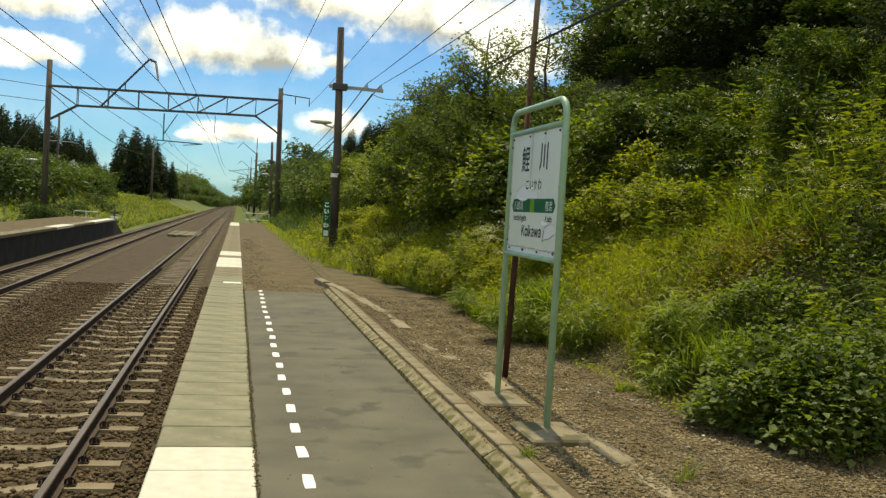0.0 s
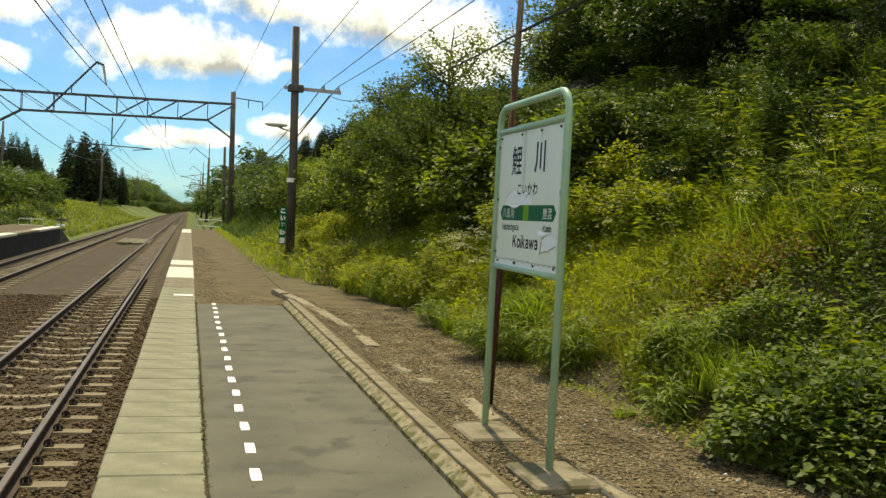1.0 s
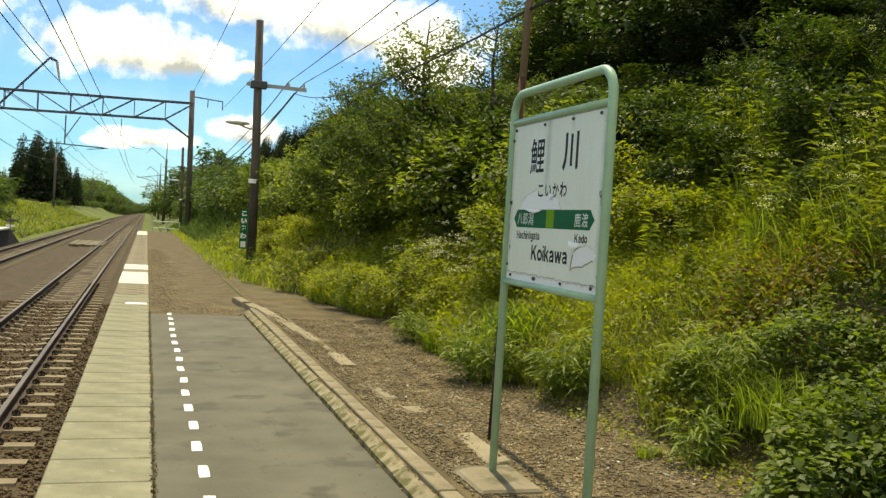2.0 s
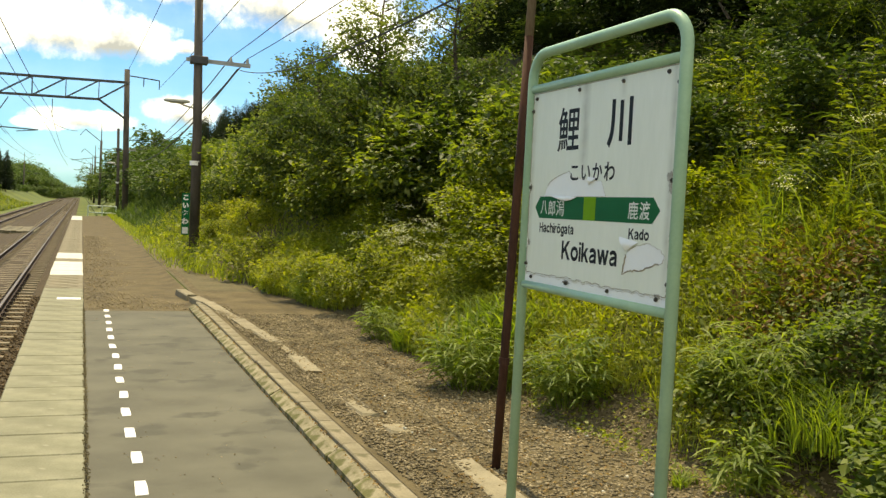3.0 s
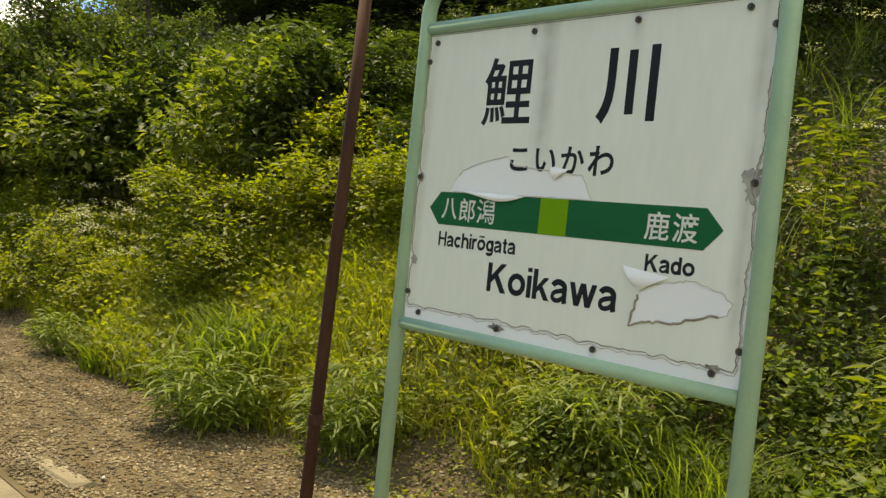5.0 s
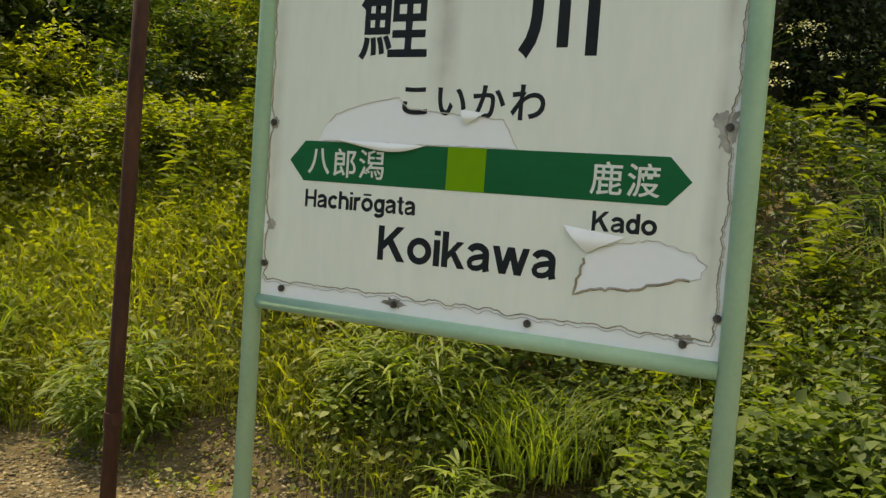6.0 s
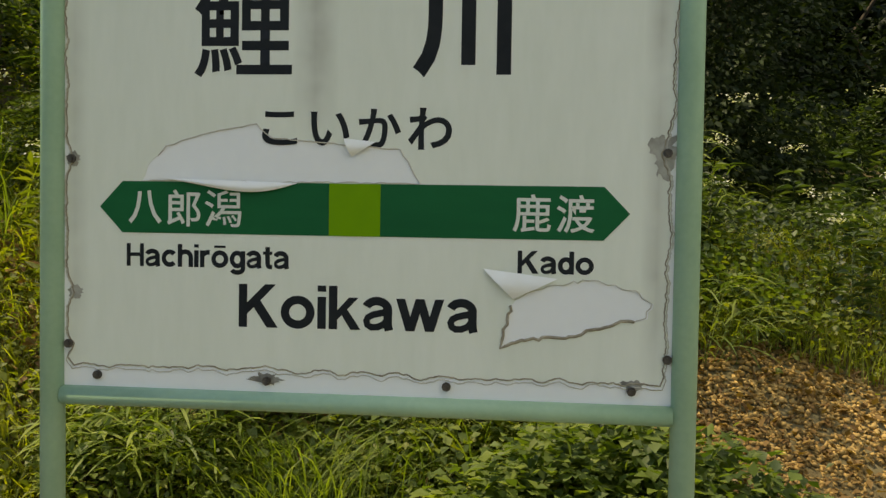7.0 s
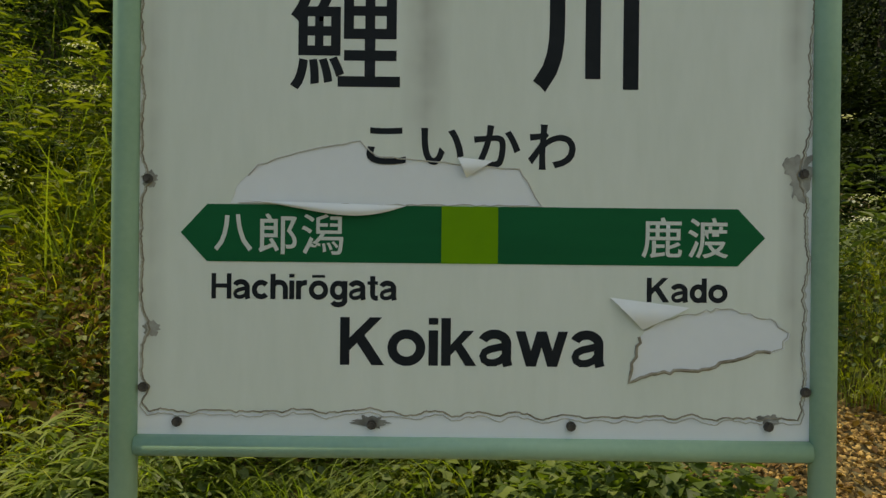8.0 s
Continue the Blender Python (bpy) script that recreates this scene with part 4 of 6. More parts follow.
BOLTS = [(8.58, 1.68), (8.585, 1.33), (8.528, 1.272), (8.20, 1.270), (7.864, 1.270), (7.530, 1.272), (7.468, 1.331), (7.475, 1.70), (8.56, 2.085), (8.17, 2.088), (7.83, 2.088), (7.53, 2.088), (7.465, 2.045), (8.588, 2.03)]
bolt_mesh = Form().tube([(0, 0, 0), (-0.006, 0, 0)], 0.0085, 8).tube([(-0.006, 0, 0), (-0.010, 0, 0)], 0.0048, 8).mesh("bolt", BOLT)
for y, z in BOLTS:
    b = part("bolt", bolt_mesh, BOLT, board)
    b.matrix_basis = pose(FACE - 0.001, y, z, random.uniform(0, 60))
for y, z, a, h in ((7.482, 1.70, 0.026, 0.040), (8.575, 1.68, 0.012, 0.014), (8.57, 1.43, 0.013, 0.013), (8.20, 1.276, 0.028, 0.009), (7.53, 1.285, 0.018, 0.010)):
    pts = [(-y + a * math.cos(q) * (1 + 0.8 * noise.noise((3 * math.cos(q), 3 * math.sin(q), y * 9))), z + h * math.sin(q) * (1 + 0.8 * noise.noise((3 * math.cos(q), 3 * math.sin(q), 5 + y * 9)))) for q in [2 * math.pi * k / 44 for k in range(44)]]
    sheet("dirt_spot", [pts], FILM_STAIN, 0.0013, board)
for yc, x0, x1, y0, y1 in ((7.33, 2.19, 2.57, 7.09, 7.60), (8.5, 2.18, 2.55, 8.22, 8.74)):
    part("base_block", Form().box(x0, x1, y0, y1, -0.03, 0.150 if yc < 8 else 0.132, 0.014), SLAB_OLD, sign, "weathered concrete footing block")

# ---- rusty pole ----
rusty = thing("rusty_pole", "thin leaning rust-brown steel pole beside the sign", "pole")
part("shaft", Form().tube([(2.70 + 0.026 * z, 9.44, z) for z in (0.05, 1.0, 1.8, 2.55)], 0.026, 12, 0.025), RUST_PIPE, rusty, smooth=True)
part("upper_shaft", Form().tube([(2.70 + 0.026 * z, 9.44, z) for z in (2.55, 3.3, 4.4, 5.6)], 0.0255, 12, 0.024), RUST_PALE, rusty, "upper pole worn to pale brown steel", True)
part("collar", Form().tube([(2.70 + 0.026 * z, 9.44, z) for z in (0.70, 0.74)], 0.031, 12), RUST_PIPE, rusty)


# ---- poles and overhead line ----
def sag(a, b, drop, n=14):
    a, b = Vector(a), Vector(b)
    return [a.lerp(b, i / n) - Vector((0, 0, drop * 4 * (i / n) * (1 - i / n))) for i in range(n + 1)]


def hanging(name, a, b, drop, r, label):
    return solo(name, Form().tube(sag(a, b, drop), r, 5), WIRE, label, "cable", "overhead wires")


def lamp_pole(x, y, h, label, sign_plate):
    t = thing("lamp_pole", label, "pole", group="poles along the path", at=(x, y, 0))
    part("shaft", Form().tube([(0.05, 0, -0.05), (0.02, 0, h * 0.5), (-0.06, 0, h)], 0.125, 12, 0.095), POLE_DARK, t, smooth=True)
    arm = part("crossarm", Form().bar((-0.3, 0, 4.85), (1.22, 0, 4.83), 0.07, 0.09), GALV, t, "pale steel crossarm")
    for q in (0.75, 1.15):
        part("insulator", Form().tube([(q, 0, 4.88), (q, 0, 4.95), (q, 0, 5.0)], 0.045, 8, 0.02), PORCELAIN, arm)
    part("arm_clamp", Form().box(-0.2, 0.2, -0.16, 0.16, 4.76, 4.94, 0.02), STEEL_DARK, t)
    lm = part("lamp_arm", Form().tube([(-0.05, 0, 3.69), (-0.3, -0.05, 3.74), (-0.55, -0.1, 3.84)], 0.022, 8), GALV, t)
    head = Form().dome((-0.48, -0.1, 3.83), 0.32, 0.11, 0.065, 12, 6)
    part("lamp_head", head, LAMP_SHELL, lm, "pale street lamp head", True)
    part("white_band", Form().tube([(0.0, 0, 2.33), (0.0, 0, 2.44)], 0.128, 12), LINE_WHITE, t)
    if sign_plate:
        pl = part("name_plate", Form().box(-0.28, -0.10, -0.15, -0.135, 0.66, 1.66), BAND_GREEN, t, "narrow green name plate with white letters")
        for k, ch in enumerate("こいかわ"):
            cu = bpy.data.curves.new("plate_letter", "FONT")
            cu.body, cu.size, cu.offset = ch, 0.15, 0.01
            ob = new("plate_letter", cu)
            bpy.context.view_layer.update()
            me = bpy.data.meshes.new_from_object(ob.evaluated_get(bpy.context.evaluated_depsgraph_get()))
            bpy.data.objects.remove(ob)
            me.materials.clear()
            me.materials.append(LINE_WHITE)
            me.transform(Matrix.Translation((-0.27, -0.153, 1.50 - 0.19 * k)) @ pose(0, 0, 0, 90))
            part("plate_letter", me, LINE_WHITE, pl)
        part("plate_badge", Form().box(-0.255, -0.125, -0.155, -0.151, 0.69, 0.84), LINE_WHITE, pl)
    return t


lamp_pole(2.98, 27.8, 6.48, "dark weathered pole with lamp, crossarm and green name plate", True)
lamp_pole(2.9, 78.0, 6.4, "dark weathered pole with lamp beyond the platform", False)


def gantry(y, xl, xr, label):
    t = thing("overhead_gantry", label, "gantry", at=(0, y, 0))
    part("column", Form().tube([(xr, 0, -0.3), (xr - 0.18, 0, 9.85)], 0.21, 14, 0.17), POLE_DARK, t, "weathered concrete column", True)
    part("column", Form().tube([(xl, 0, -0.9), (xl, 0, 10.45)], 0.23, 14, 0.18), POLE_DARK, t, smooth=True)
    for s in (-0.25, 0.25):
        zt = lambda x: 8.68 + (8.98 - 8.68) * (x - xl) / (xr - xl)
        part("top_chord", Form().bar((xl, s, zt(xl)), (xr - 0.15, s, zt(xr)), 0.09, 0.11), STEEL_DARK, t)
        part("bottom_chord", Form().bar((xl + 1.9, s, zt(xl + 1.9) - 1.25), (xr - 1.9, s, zt(xr - 1.9) - 1.22), 0.09, 0.11), STEEL_DARK, t)
        part("end_strut", Form().bar((xl, s, zt(xl)), (xl + 1.9, s, zt(xl + 1.9) - 1.25), 0.07, 0.07), STEEL_DARK, t)
        part("end_strut", Form().bar((xr, s, zt(xr)), (xr - 1.9, s, zt(xr - 1.9) - 1.22), 0.07, 0.07), STEEL_DARK, t)
        part("knee_brace", Form().bar((xl, s, 6.3), (xl + 1.9, s, zt(xl + 1.9) - 1.25), 0.09, 0.09), STEEL_DARK, t)
        part("knee_brace", Form().bar((xr - 0.1, s, 6.5), (xr - 1.9, s, zt(xr - 1.9) - 1.22), 0.09, 0.09), STEEL_DARK, t)
        k = 7
        w = (xr - xl - 3.8) / (k - 1)
        for i in range(k):
            x = xl + 1.9 + w * i
            part("upright", Form().bar((x, s, zt(x)), (x, s, zt(x) - 1.23), 0.05, 0.05), STEEL_DARK, t)
            if i < k - 1:
                a, b = (zt(x), zt(x + w) - 1.23) if i < k // 2 else (zt(x) - 1.23, zt(x + w))
                part("diagonal", Form().bar((x, s, a), (x + w, s, b), 0.05, 0.05), STEEL_DARK, t)
    part("raised_arm", Form().bar((-9.3, 0, 7.5), (-6.15, 0, 11.1), 0.12, 0.12).bar((-7.7, 0, 9.3), (-7.7, 0, 8.8), 0.07, 0.07).bar((-6.15, 0, 11.1), (-5.7, 0, 10.9), 0.2, 0.14), STEEL_DARK, t, "slanting steel arm carrying the feeder")
    part("insulator", Form().tube([(-5.72, 0, 10.85), (-5.5, 0, 9.6)], 0.09, 8, 0.06), PORCELAIN, t)
    part("drop_frame", Form().bar((-5.0, 0, 7.4), (-5.0, 0, 5.5), 0.08, 0.08).bar((-4.1, 0, 7.4), (-5.0, 0, 5.9), 0.06, 0.06), STEEL_DARK, t)
    part("registration_bar", Form().bar((-7.9, 0, 5.55), (-2.3, 0, 5.42), 0.07, 0.07).bar((-2.3, 0, 5.42), (-3.6, 0, 5.25), 0.05, 0.05), STEEL_DARK, t)
    part("hanger", Form().bar((-1.5, 0, 7.5), (-1.5, 0, 6.3), 0.05, 0.05), STEEL_DARK, t)
    part("bracket", Form().bar((xr - 0.1, 0, 9.45), (xr + 1.9, 0, 9.3), 0.07, 0.07).bar((xr + 0.9, 0, 9.35), (xr + 0.9, 0, 8.8), 0.06, 0.06).bar((xr + 1.9, 0, 9.3), (xr + 1.9, 0, 8.7), 0.06, 0.06), STEEL_DARK, t)
    return t


gantry(70.5, -12.7, 3.2, "steel lattice gantry on two weathered columns across the tracks")


def mast(x, y, side, label):
    """A single line mast with a cantilever reaching over its track."""
    t = thing("line_mast", label, "mast", group="line masts", at=(x, y, -0.6))
    part("shaft", Form().tube([(0, 0, 0), (0, 0, 9.8)], 0.2, 10, 0.16), POLE_DARK, t, smooth=True)
    part("peak", Form().tube([(0, 0, 9.6), (0, 0, 12.2)], 0.07, 6, 0.05), STEEL_DARK, t)
    part("cantilever", Form().bar((0, 0, 9.6), (side * 2.2, 0, 11.3), 0.09, 0.09).bar((side * 2.2, 0, 11.3), (side * 2.9, 0, 10.4), 0.08, 0.08), STEEL_DARK, t)
    part("bracket", Form().bar((0, 0, 7.4), (side * 4.0, 0, 6.7), 0.07, 0.07).bar((0, 0, 5.9), (side * 4.2, 0, 6.9), 0.06, 0.06), STEEL_DARK, t)
    part("crossarm", Form().bar((-side * 1.6, 0, 8.6), (side * 0.4, 0, 8.6), 0.07, 0.07), STEEL_DARK, t)
    return t


for y in (150, 215, 275, 335, 395):
    mast(2.9, y, -1, "dark line mast with a bent cantilever beside the track")
for y in (160, 285):
    mast(-13.4 if y < 200 else -14.5, y, 1, "grey line mast on the far side of the tracks")

for cx, z0 in ((-1.53, 5.3), (-5.27, 5.3)):
    hanging("contact_wire", (cx, -40, z0 - 0.1), (cx, 70.5, z0), 0.25, 0.011, "thin dark contact wire above the track")
    hanging("contact_wire", (cx, 70.5, z0), (cx, 150, z0), 0.2, 0.014, "thin dark contact wire above the track")
    hanging("messenger_wire", (cx, -40, z0 + 1.3), (cx, 70.5, z0 + 1.35), 1.0, 0.013, "thin dark messenger wire above the track")
    hanging("messenger_wire", (cx, 70.5, z0 + 1.35), (cx, 150, z0 + 1.3), 0.9, 0.016, "thin dark messenger wire above the track")
hanging("feeder_wire", (-5.5, 70.5, 9.6), (-4.7, -30, 10.2), 1.4, 0.026, "dark feeder wire hung from the gantry")
hanging("feeder_wire", (-6.0, 70.5, 10.9), (-5.6, -30, 11.6), 1.4, 0.022, "dark feeder wire hung from the gantry")
hanging("feeder_wire", (-5.5, 70.5, 9.6), (-0.3, 150, 10.4), 1.2, 0.026, "dark feeder wire hung from the gantry")
hanging("power_line", (3.73, 27.8, 5.0), (4.0, -18, 5.9), 0.5, 0.009, "thin power line from the lamp pole")
hanging("power_line", (4.13, 27.8, 5.0), (4.9, -18, 5.9), 0.55, 0.009, "thin power line from the lamp pole")
hanging("power_line", (3.73, 27.8, 5.0), (3.7, 78, 5.0), 0.8, 0.015, "thin power line from the lamp pole")
hanging("power_line", (4.13, 27.8, 5.0), (4.05, 78, 5.0), 0.8, 0.015, "thin power line from the lamp pole")
hanging("thick_cable", (3.9, 27.8, 4.72), (2.78, 9.44, 3.0), 0.30, 0.009, "thick black cable strung between the poles")
hanging("thick_cable", (2.78, 9.44, 3.0), (4.6, -14, 4.6), 0.25, 0.011, "thick black cable strung between the poles")
hanging("thick_cable", (3.9, 27.8, 4.72), (3.8, 78, 4.2), 0.9, 0.026, "thick black cable strung between the poles")
hanging("high_wire", (3.0, 70.5, 9.6), (4.4, -40, 13.5), 1.2, 0.014, "thin high wire above the platform")
hanging("high_wire", (5.1, 70.5, 8.8), (7.2, -40, 12.8), 1.2, 0.014, "thin high wire above the platform")
hanging("side_wire", (-12.7, 70.5, 8.6), (-40, 20, 10.0), 1.0, 0.02, "thin wire from the far column")
hanging("side_wire", (-12.7, 70.5, 7.6), (-40, 20, 8.8), 1.0, 0.02, "thin wire from the far column")
hanging("side_wire", (-12.7, 70.5, 8.4), (-13.4, 160, 8.4), 1.4, 0.03, "thin wire from the far column")
hanging("guy_wire", (-12.7, 70.3, 7.5), (-13.9, 55.0, -0.6), 0.0, 0.02, "stay wire of the far column")


def hand_rail(x0, x1, y, z, label, posts=3):
    t = thing("railing", label, "railing", group="low railings", at=(0, y, z))
    for k in range(posts):
        x = x0 + (x1 - x0) * k / (posts - 1)
        part("post", Form().tube([(x, 0, -0.05), (x, 0, 0.95)], 0.035, 8), PALE_RAIL, t)
    for h in (0.45, 0.92):
        part("rail", Form().tube([(x0, 0, h), (x1, 0, h)], 0.035, 8), PALE_RAIL, t)
    return t


hand_rail(0.9, 2.7, 72.5, -0.25, "pale green pipe railing closing the platform end")
hand_rail(-14.6, -12.0, 84, -0.55, "pale green pipe railing beyond the far platform", 4)
hand_rail(-11.6, -9.9, 76, -0.85, "pale pipe railing by the far platform ramp", 3)
mk = thing("track_marker", "small black and white track marker on a post", "marker", at=(-7.6, 67, -1.0))
part("post", Form().tube([(0, 0, -0.05), (0, 0, 1.6)], 0.04, 8), STEEL_DARK, mk)
for k in range(3):
    part("arm", Form().box(-0.26, 0.26, -0.03, 0.0, 0.55 + 0.32 * k, 0.70 + 0.32 * k), (STEEL_DARK, LINE_WHITE, STEEL_DARK)[k], mk)
up = thing("utility_pole", "grey utility pole with diamond board across the field", "pole", at=(-19.0, 110, -0.4))
part("shaft", Form().tube([(0, 0, -0.3), (0, 0, 10.0)], 0.16, 10, 0.11), POLE_DARK, up, smooth=True)
part("crossarm", Form().bar((-1.1, 0, 7.3), (1.6, 0, 7.3), 0.08, 0.08), GALV, up)
part("sign_arm", Form().bar((0, 0, 4.6), (1.5, 0, 4.6), 0.06, 0.06), GALV, up)
part("diamond_board", Form().add([(1.6 + a, d, 4.6 + b) for d in (-0.05, 0.0) for a, b in ((0, -0.8), (0.8, 0), (0, 0.8), (-0.8, 0))], [(0, 1, 2, 3), (7, 6, 5, 4), (0, 4, 5, 1), (1, 5, 6, 2), (2, 6, 7, 3), (3, 7, 4, 0)]), LAMP_SHELL, up, "pale diamond board")
st = thing("street_lamp", "small pale street lamp across the field", "lamp", at=(-17.5, 88, -0.6))
part("shaft", Form().tube([(0, 0, -0.3), (0, 0, 4.6)], 0.06, 8), GALV, st)
part("lamp_head", Form().dome((0.35, 0, 4.65), 0.6, 0.2, 0.1, 10, 5), LAMP_SHELL, st, "pale lamp head", True)
fu = thing("utility_pole", "dark utility pole with two crossarms far across the field", "pole", at=(-26, 105, 0.0))
part("shaft", Form().tube([(0, 0, -0.3), (0, 0, 9.0)], 0.15, 8, 0.11), POLE_DARK, fu, smooth=True)
for z in (6.6, 7.2):
    part("crossarm", Form().bar((-2.0, 0, z), (2.0, 0, z), 0.1, 0.1), POLE_DARK, fu)


# ---- plants ----
def bush_mesh(name, seed, n, size, mat, clumps=8, tall=1.0, up=0.80):
    """A crown about one metre high and wide, of leafy clumps."""
    rng = np.random.default_rng(seed)
    c = np.stack([rng.uniform(-0.42, 0.42, clumps), rng.uniform(-0.42, 0.42, clumps), rng.uniform(0.22, 0.80, clumps) * tall], 1)
    r = rng.uniform(0.11, 0.24, clumps) * (1.15 - 0.4 * c[:, 2] / tall)
    k = rng.integers(0, clumps, n)
    d = norm(rng.normal(size=(n, 3)))
    q = c[k] + d * (r[k] * rng.uniform(0.55, 1.12, n) ** 0.6)[:, None] * np.array([1, 1, 0.85])
    stray = rng.uniform(size=n) < 0.06
    q[stray] += d[stray] * 0.12
    q = q[q[:, 2] > 0.0]
    out = norm(q - np.array([0, 0, 0.35 * tall])) * 0.7
    return big_mesh(name, *leaf_arrays(rng, q, size, 0.55, up, out, 0.3), mat)


def stems_mesh(name, seed, height=0.8, r=0.022):
    """One crooked stem."""
    rng = random.Random(seed)
    f = Form()
    f.tube([(rng.uniform(-0.05, 0.05) * i, rng.uniform(-0.05, 0.05) * i, -0.06 + height * i / 4) for i in range(5)], r, 6, r * 0.35)
    return f.mesh(name, BARK)


CROWN = [bush_mesh("crown", 20 + k, 2000, 0.078, BUSH, 22 + 2 * k, 1.0 + 0.1 * (k % 3)) for k in range(5)]
CROWN_FINE = [bush_mesh("crown", 40 + k, 4800, 0.052, BUSH, 30 + 3 * k, 1.05) for k in range(3)]
CROWN_FIELD = [bush_mesh("crown", 60 + k, 1300, 0.085, FIELD, 22 + 2 * k) for k in range(4)]
# CROWN_DARK: shrubs in cedar colour, so the wood's shade is in the leaves
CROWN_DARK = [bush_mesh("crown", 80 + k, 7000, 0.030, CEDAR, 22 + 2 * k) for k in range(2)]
CROWN_SPROUT = [bush_mesh("crown", 50 + k, 4200, 0.054, SPROUT, 34 + 3 * k, 1.05) for k in range(3)]
CROWN_THICK = [bush_mesh("crown", 70 + k, 3200, 0.058, THICKET, 30 + 3 * k, 1.05) for k in range(3)]
CROWN_WOOD = [bush_mesh("crown", 75 + k, 7600, 0.034, THICKET, 34 + 3 * k, 1.05) for k in range(3)]
CROWN_LOW = [bush_mesh("crown", 95 + k, 3600, 0.050, HERB, 26 + 3 * k, 1.0) for k in range(3)]
STEMS = [stems_mesh("trunk", k) for k in range(3)]


# headings and rises of the tree outline, taken from the first camera position
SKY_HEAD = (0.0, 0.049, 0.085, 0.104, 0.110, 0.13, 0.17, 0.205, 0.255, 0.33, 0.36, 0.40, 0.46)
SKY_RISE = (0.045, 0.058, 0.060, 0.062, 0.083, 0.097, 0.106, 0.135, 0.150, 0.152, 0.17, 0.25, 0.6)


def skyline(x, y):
    """The height that tree tops reach, fitted to the outline in the camera's view."""
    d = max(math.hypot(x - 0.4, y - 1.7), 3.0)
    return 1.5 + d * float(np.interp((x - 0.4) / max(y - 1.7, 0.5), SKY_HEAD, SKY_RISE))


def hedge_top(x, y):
    """Top height of the path shrubs, below the cedars, fitted to the camera's view."""
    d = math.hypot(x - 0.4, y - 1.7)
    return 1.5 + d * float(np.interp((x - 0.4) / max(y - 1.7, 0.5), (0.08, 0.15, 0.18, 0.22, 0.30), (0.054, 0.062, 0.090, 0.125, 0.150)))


def shrub(x, y, w, h, k, label, crowns=CROWN, name="shrub", group="slope shrubs", sink=0.12):
    t = thing(name, label, name, group=group, at=pose(x, y, float(ground_z(x, y)) - sink * 0.3, 0, 0, random.uniform(0, 360)))
    t.scale = (w, w * random.uniform(0.85, 1.15), h)
    part("crown", crowns[k % len(crowns)], None, t)
    part("trunk", STEMS[k % 3], None, t)
    return t


random.seed(5)
GREEN_LABEL = "dense leafy green shrub on the overgrown slope"
# hedge-like growth along the foot of the slope, beyond the sign
y = 14.2
k = 0
while y < 110:
    foot = 3.9 if y < 20 else 3.9 - 0.35 * min((y - 20) / 10, 1)
    for row, (dx_, h) in enumerate(((1.2 if y > 20 else 1.65, 1.7), (2.3, 2.6), (3.6, 3.0))):
        if row == 0 and y < 15.5:
            continue
        if row == 2 and y > 80 and k % 2:
            continue
        hh = h * random.uniform(0.8, 1.25) * (1.0 + 0.25 * min(max((y - 22) / 20, 0), 1))
        sx_, sy_ = foot + dx_ + random.uniform(-0.35, 0.35), y + random.uniform(-0.5, 0.5)
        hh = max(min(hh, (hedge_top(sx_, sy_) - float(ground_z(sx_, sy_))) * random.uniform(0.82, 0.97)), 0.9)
        shrub(sx_, sy_, hh * random.uniform(0.95, 1.25), hh, k, GREEN_LABEL, (CROWN_SPROUT if row == 0 else CROWN_FINE if row == 1 and k % 3 else CROWN_THICK) if y < 30 else CROWN if y < 45 else CROWN_FIELD)
        k += 1
    y += 1.35 + 0.025 * max(y - 20, 0)
# upper shrubs behind the herb slope
for x, y, w, h in ((7.4, 14.6, 2.0, 1.8), (8.6, 12.6, 1.9, 1.9), (9.6, 14.5, 2.4, 2.4), (8.3, 17.0, 2.4, 2.3), (10.2, 11.0, 2.2, 2.0),
                   (10.2, 8.2, 1.6, 1.2), (9.7, 5.2, 1.5, 1.1), (8.6, 1.5, 2.0, 1.6), (11.8, 13.2, 2.6, 2.6), (7.9, 10.9, 1.2, 1.1),
                   (10.6, 17.0, 2.8, 2.8), (6.4, 15.6, 1.6, 1.5), (11.2, 0.5, 2.4, 2.4), (9.2, -1.5, 2.2, 2.0), (8.8, -4, 2.4, 2.2), (12.5, 18.5, 3.0, 3.4), (9.5, 20.5, 2.6, 2.8)):
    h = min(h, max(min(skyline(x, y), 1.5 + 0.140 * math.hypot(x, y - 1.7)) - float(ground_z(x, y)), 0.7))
    shrub(x, y, w, h, k, "dark green shrub at the top of the slope", CROWN_WOOD)
    k += 1


# thicket at the wood's edge above the shrubs
random.seed(21)
for i in range(13):
    for j in range(2):
        y = 18 + 2.6 * i + random.uniform(-0.8, 0.8)
        x = 3.9 + 0.33 * (y - 1.7) + 2.6 * j + random.uniform(-0.7, 0.7)
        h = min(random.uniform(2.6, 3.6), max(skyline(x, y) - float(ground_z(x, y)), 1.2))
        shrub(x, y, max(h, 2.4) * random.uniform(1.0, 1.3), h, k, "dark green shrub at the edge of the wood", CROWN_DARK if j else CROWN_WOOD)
        k += 1
